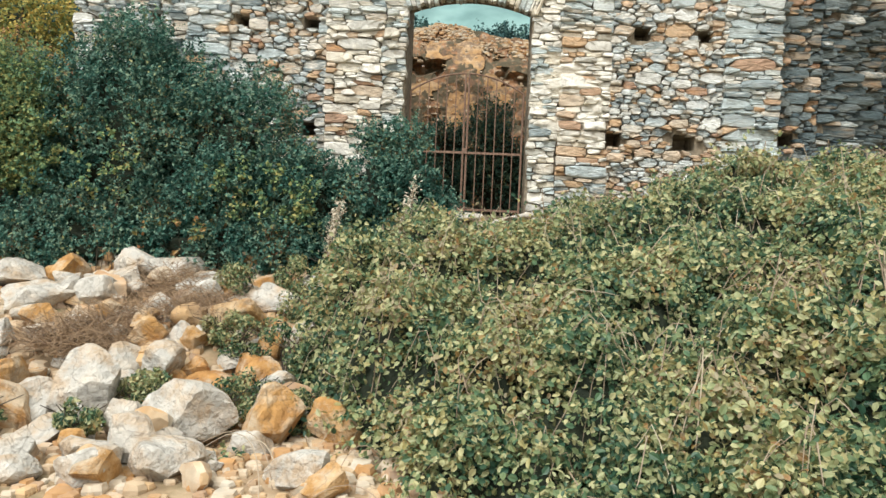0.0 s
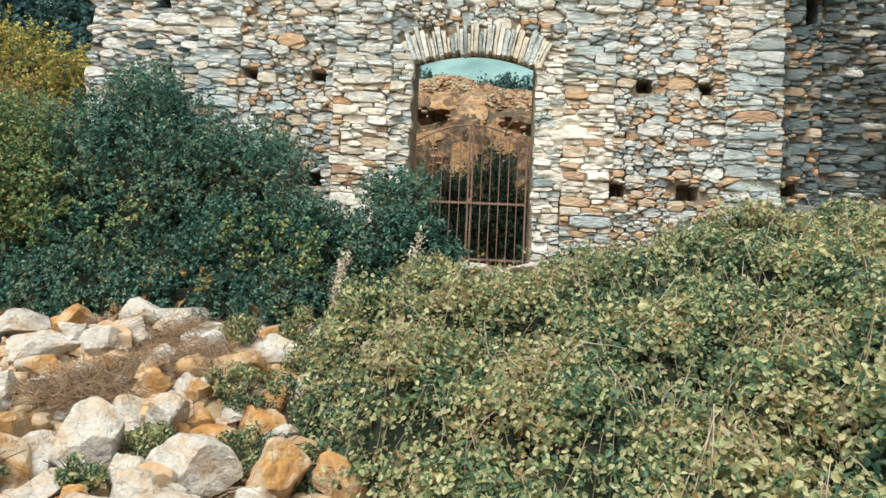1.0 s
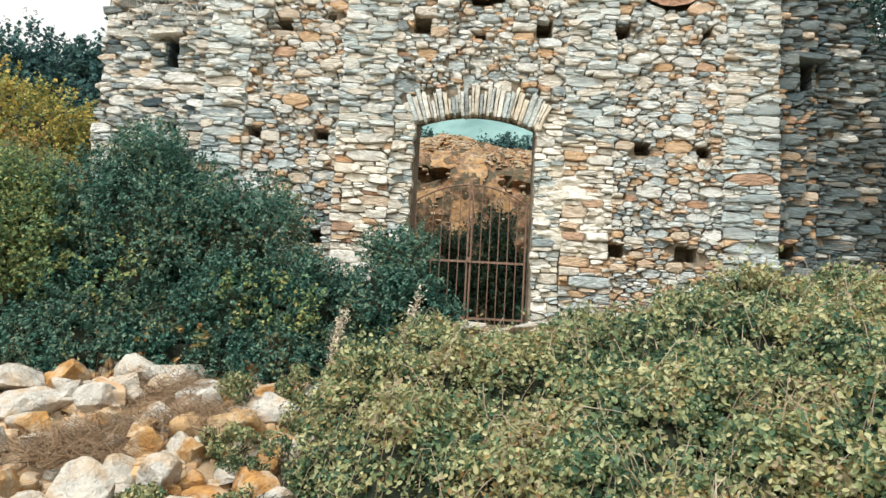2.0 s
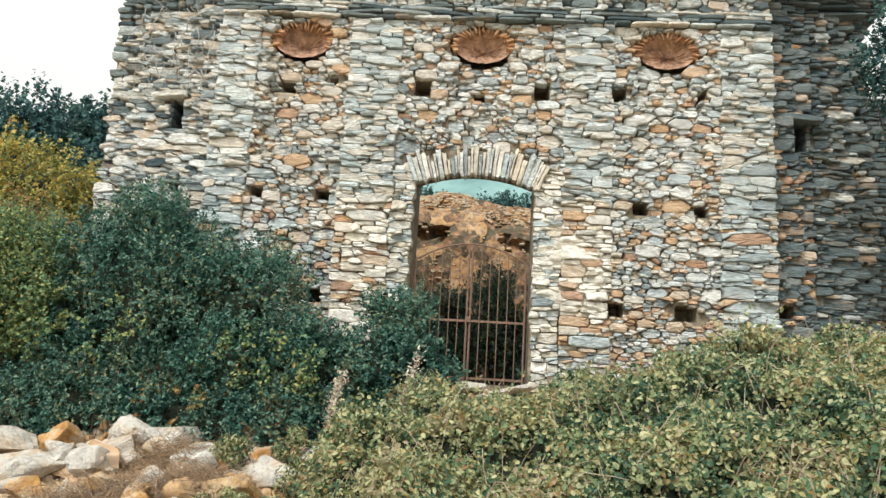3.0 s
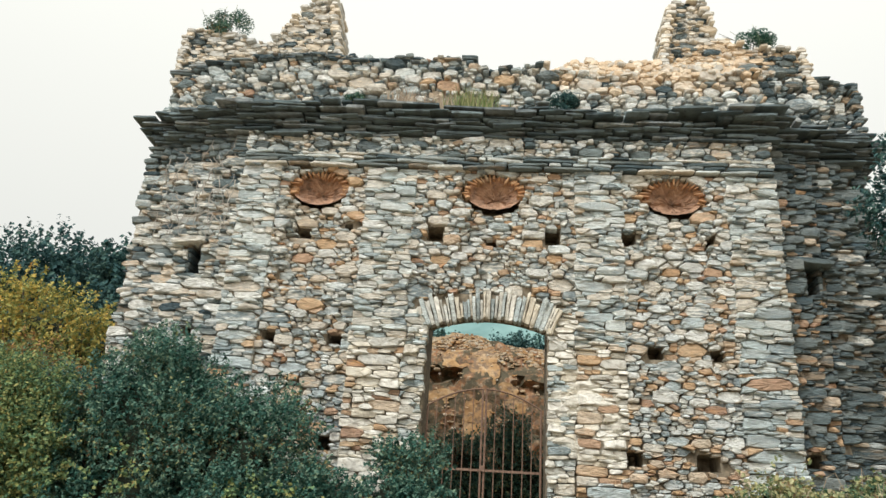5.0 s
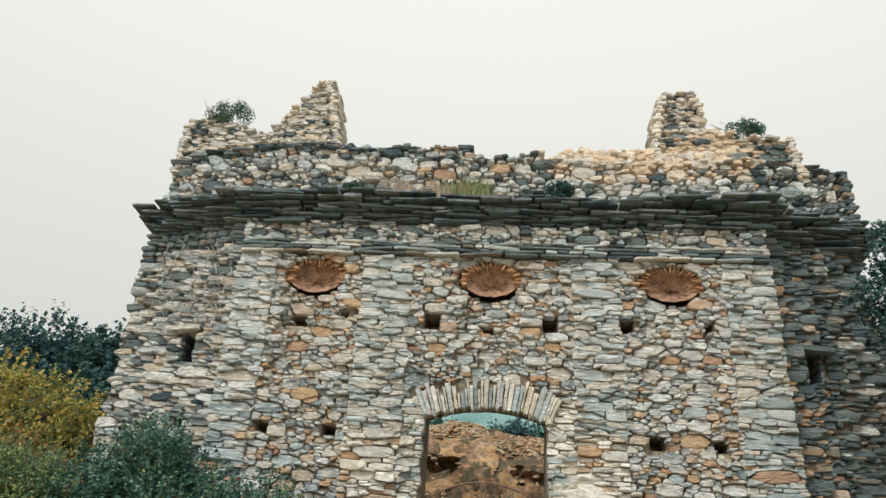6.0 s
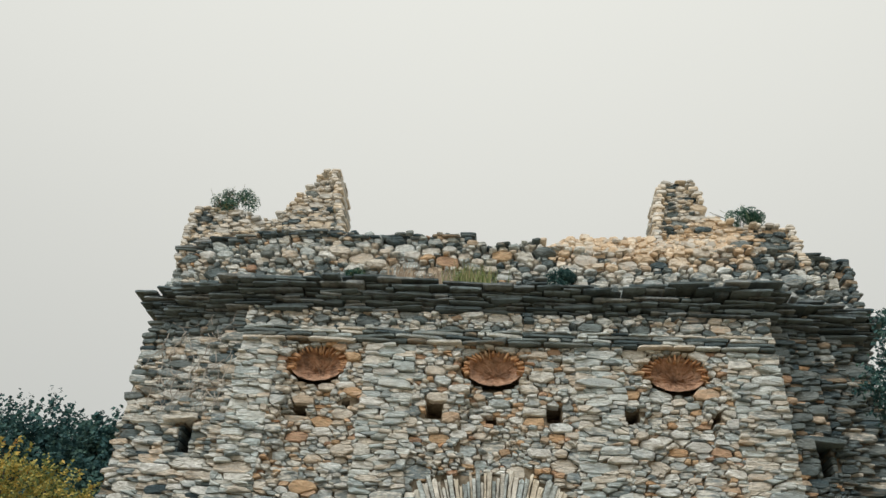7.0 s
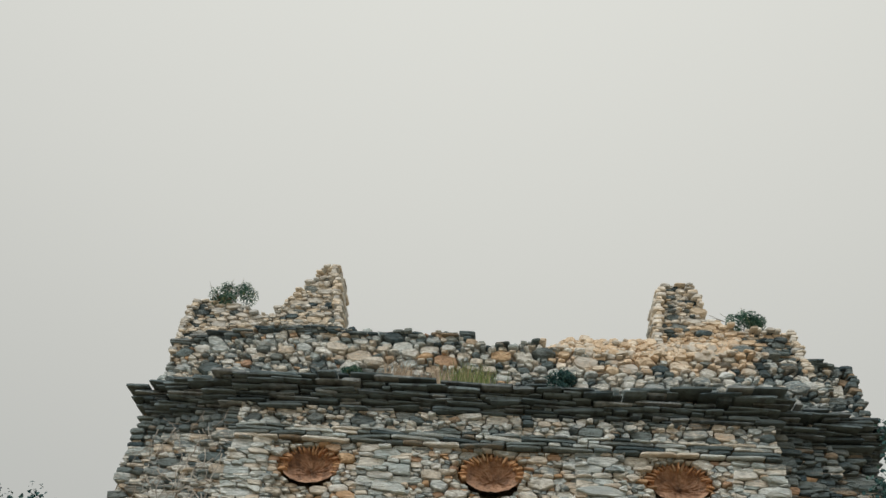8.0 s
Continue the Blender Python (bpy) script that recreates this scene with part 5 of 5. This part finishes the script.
# ---- dry twig tangles on the rubble ----
def tangle(name, x, y, rx, ry, h, n, seed, mat, label, category):
    r = random.Random(seed)
    gz = ground_z(x, y)
    vs, fs = [], []
    for k in range(n):
        a, f = r.uniform(0, 6.28), math.sqrt(r.random())
        px, py = rx * f * math.cos(a), ry * f * math.sin(a)
        hh = h * (1 - f * f) + 0.1
        b, ln = r.uniform(0, 6.28), r.uniform(0.12, 0.4)
        z0 = r.uniform(0, hh * 0.75)
        tube_into(vs, fs, [(px, py, z0), (px + ln * 0.5 * math.cos(b) + r.uniform(-.04, .04), py + ln * 0.5 * math.sin(b), z0 + r.uniform(-0.05, 0.14)),
                           (px + ln * math.cos(b + 0.5), py + ln * math.sin(b + 0.5), z0 + r.uniform(-0.1, 0.14))], 0.0032, 0.0016, 3)
    ob = mesh_ob(name, vs, fs, mat)
    ob.location = (x, y, gz)
    return tagged(ob, label, category, kind="stuff")


tangle("dry_brush", -3.15, -3.0, 0.5, 0.4, 0.3, 1200, 61, M_DRY, "tangle of dry brown twigs among the boulders", "dry brush")
tangle("dry_brush", -2.75, -2.0, 0.36, 0.25, 0.36, 620, 62, M_DRY, "tangle of dry brown twigs among the boulders", "dry brush")
tangle("dry_brush", -2.75, -2.55, 0.5, 0.2, 0.14, 480, 64, M_DRY, "flattened mat of dry brown stems among the boulders", "dry brush")
tangle("dry_brush", -2.3, -2.5, 0.4, 0.25, 0.22, 600, 63, M_DRY, "tangle of dry brown twigs among the boulders", "dry brush")

# ---- dark adjoining wall beyond the front ----
masonry_wall = empty("wall_adjoining")
tagged(masonry_wall, "low dark stone wall in the shade of a tree", "wall", kind="structure")
vs, fs = [], []
box_into(vs, fs, 6.9, 1.75, 1.75, 3.2, 0.5, 5.5)
mesh_ob("mortar_bed", vs, fs, M_MORTAR, masonry_wall)
masonry_under(masonry_wall, lay(5.33, 6.2, -0.6, 4.5, lambda x, z: 1.46, (0.06, 0.14), (0.16, 0.4)), M_SLATE)


# ---- plants on the ruin ----
def tuft(name, at, n, spread, height, mat, label, seed, lean=0.5):
    r = random.Random(seed)
    vs, fs = [], []
    for i in range(n):
        x, y = r.gauss(0, spread), r.gauss(0, spread * 0.4)
        h = height * r.uniform(0.5, 1.2)
        a, l = r.uniform(0, 6.28), lean * h * r.uniform(0.2, 1)
        w = 0.006
        k = len(vs)
        vs += [(x - w, y, 0), (x + w, y, 0), (x + l * 0.4 * math.cos(a) + w * 0.6, y + l * 0.4 * math.sin(a), h * 0.6),
               (x + l * 0.4 * math.cos(a) - w * 0.6, y + l * 0.4 * math.sin(a), h * 0.6), (x + l * math.cos(a), y + l * math.sin(a), h)]
        fs += [(k, k + 1, k + 2, k + 3), (k + 3, k + 2, k + 4)]
    ob = mesh_ob(name, vs, fs, mat)
    ob.location = at
    return tagged(ob, label, "grass", kind="stuff")


def small_plant(name, at, rad, n, mat, label, seed):
    ob = empty(name, at)
    tagged(ob, label, "plant")
    p, d = crown_points(clump_out((0, 0, rad * 0.8), (rad, rad * 0.7, rad * 0.8), 12, rad * 0.4, seed), int(n * 1.5))
    leaves("foliage", p, d, 0.034, 0.018, mat, ob)
    vs, fs = [], []
    r = random.Random(seed)
    for k in range(12):
        tube_into(vs, fs, [(0, 0, -0.05), (r.gauss(0, rad * 0.4), r.gauss(0, rad * 0.3), rad * 0.7), (r.gauss(0, rad * 0.8), r.gauss(0, rad * 0.4), rad * 1.4)], 0.008, 0.003, 4)
    tagged(mesh_ob("stem", vs, fs, M_BARK, ob), kind="stuff")


tuft("grass_tuft", (-0.35, -0.1, 5.64), 300, 0.18, 0.36, M_GRASS, "tuft of green and straw grass on the cornice", 71)
tuft("grass_tuft", (-0.75, -0.08, 5.64), 160, 0.14, 0.3, M_CANE, "dry straw grass on the cornice", 72)
tuft("grass_tuft", (-1.35, -0.08, 5.64), 160, 0.12, 0.4, M_CANE, "dry straw grass on the cornice", 73)
small_plant("wall_plant", (0.95, -0.12, 5.62), 0.19, 1400, M_FAR_LEAF, "dark plant rooted in the cornice", 74)
small_plant("wall_plant", (-2.0, -0.12, 5.6), 0.17, 1100, M_DARK_LEAF, "dark plant rooted in the cornice", 75)
small_plant("wall_plant", (-4.55, 0.75, 7.5), 0.34, 2200, M_DARK_LEAF, "small dark shrub on top of the wall stump", 76)
small_plant("wall_plant", (3.95, 0.75, 7.28), 0.3, 1700, M_DARK_LEAF, "small dark shrub on top of the wall stump", 77)
small_plant("weed", (-2.05, -2.2, ground_z(-2.05, -2.2) + 0.1), 0.2, 700, M_BRAMBLE, "green weed among the boulders", 78)
small_plant("weed", (-1.75, -3.1, ground_z(-1.75, -3.1) + 0.05), 0.22, 700, M_BRAMBLE, "green weed among the boulders", 79)
small_plant("weed", (-1.45, -3.7, ground_z(-1.45, -3.7) + 0.05), 0.22, 700, M_BRAMBLE, "green weed among the boulders", 80)
small_plant("weed", (-2.2, -4.0, ground_z(-2.2, -4.0) + 0.05), 0.18, 500, M_BRAMBLE, "green weed among the boulders", 81)


# ---- climbing weed in the shrubs and dry stalks ----
for k, (wx, wy, wz, rx, rz, n) in enumerate(((-2.5, -1.52, 0.0, 0.3, 0.4, 420), (-1.8, -1.48, 0.0, 0.34, 0.34, 650), (-4.75, -1.6, 0.45, 0.5, 0.45, 2200), (-3.7, -1.55, 0.25, 0.4, 0.5, 350), (-4.6, -1.3, 0.9, 0.4, 0.35, 1000), (-2.9, -1.5, -0.4, 0.5, 0.2, 220))):
    shrub("climbing_weed", (wx, wy, wz), (rx, 0.12, rz), 16, 0.12, n, M_RUSSET_LEAF if k == 5 else M_OLIVE_LEAF, "yellow-green weed climbing through the dark shrubs", "weed", 91 + k, length=0.045, width=0.03, core=False, trunk=0.004)


def dry_stalk(x, y, h, seed):
    r = random.Random(seed)
    g = ground_z(x, y)
    ob = empty("dry_stalk", (x, y, g))
    tagged(ob, "pale dry seed stalk standing among the brambles", "stalk")
    vs, fs = [], []
    tube_into(vs, fs, [(0, 0, 0), (0.02, 0, h * 0.5), (0.07, 0.02, h)], 0.008, 0.004, 5)
    mesh_ob("stem", vs, fs, M_CANE, ob)
    n = 260
    f = nrng.uniform(0.45, 1.05, n)
    p = np.stack([0.07 * f ** 2, 0.02 * f, h * f], 1) + nrng.normal(0, 0.03, (n, 3))
    tagged(leaves("seed_head", p, nrng.normal(0, 1, (n, 3)), 0.035, 0.014, M_STRAW, ob), kind="stuff")


for x, y, h, k in ((-0.52, -1.75, 1.05, 1), (-0.58, -1.85, 0.9, 2), (-1.3, -1.6, 0.85, 3), (-1.36, -1.55, 0.7, 4)):
    dry_stalk(x, y, h, k)

# dead creeper roots on the end bay under the cornice
creeper = empty("dead_creeper", (-4.4, 0.1, 4.9))
tagged(creeper, "grey dead creeper stems clinging under the cornice", "creeper")
r5 = random.Random(9)
for k in range(60):
    x, z = r5.uniform(-0.5, 0.75), r5.uniform(-1.0, 0.35)
    pts = []
    a = r5.uniform(-2.6, -0.4)
    for i in range(6):
        pts.append((x, wall_y(x - 4.4, 6.0) - 0.1 - 0.08 + r5.uniform(-0.03, 0.03), z))
        a += r5.uniform(-0.6, 0.6)
        x, z = x + 0.09 * math.cos(a), z + 0.09 * math.sin(a)
    vs, fs = [], []
    tube_into(vs, fs, pts, r5.uniform(0.004, 0.010), 0.003, 5)
    mesh_ob("stem", vs, fs, M_DEADWOOD, creeper)

for x, y, q, k in ((-1.35, -2.5, 0.22, 1), (-1.3, -3.3, 0.26, 2), (-1.6, -1.9, 0.2, 3), (-0.95, -4.1, 0.2, 4), (-2.2, -3.72, 0.16, 5), (-1.2, -1.75, 0.2, 6), (-1.55, -3.95, 0.2, 7), (-3.1, -4.5, 0.18, 8), (-1.95, -2.95, 0.16, 9), (-2.35, -4.55, 0.14, 10)):
    small_plant("weed", (x, y, ground_z(x, y) + 0.06), q, 800, M_BRAMBLE, "green weed among the boulders", 840 + k)
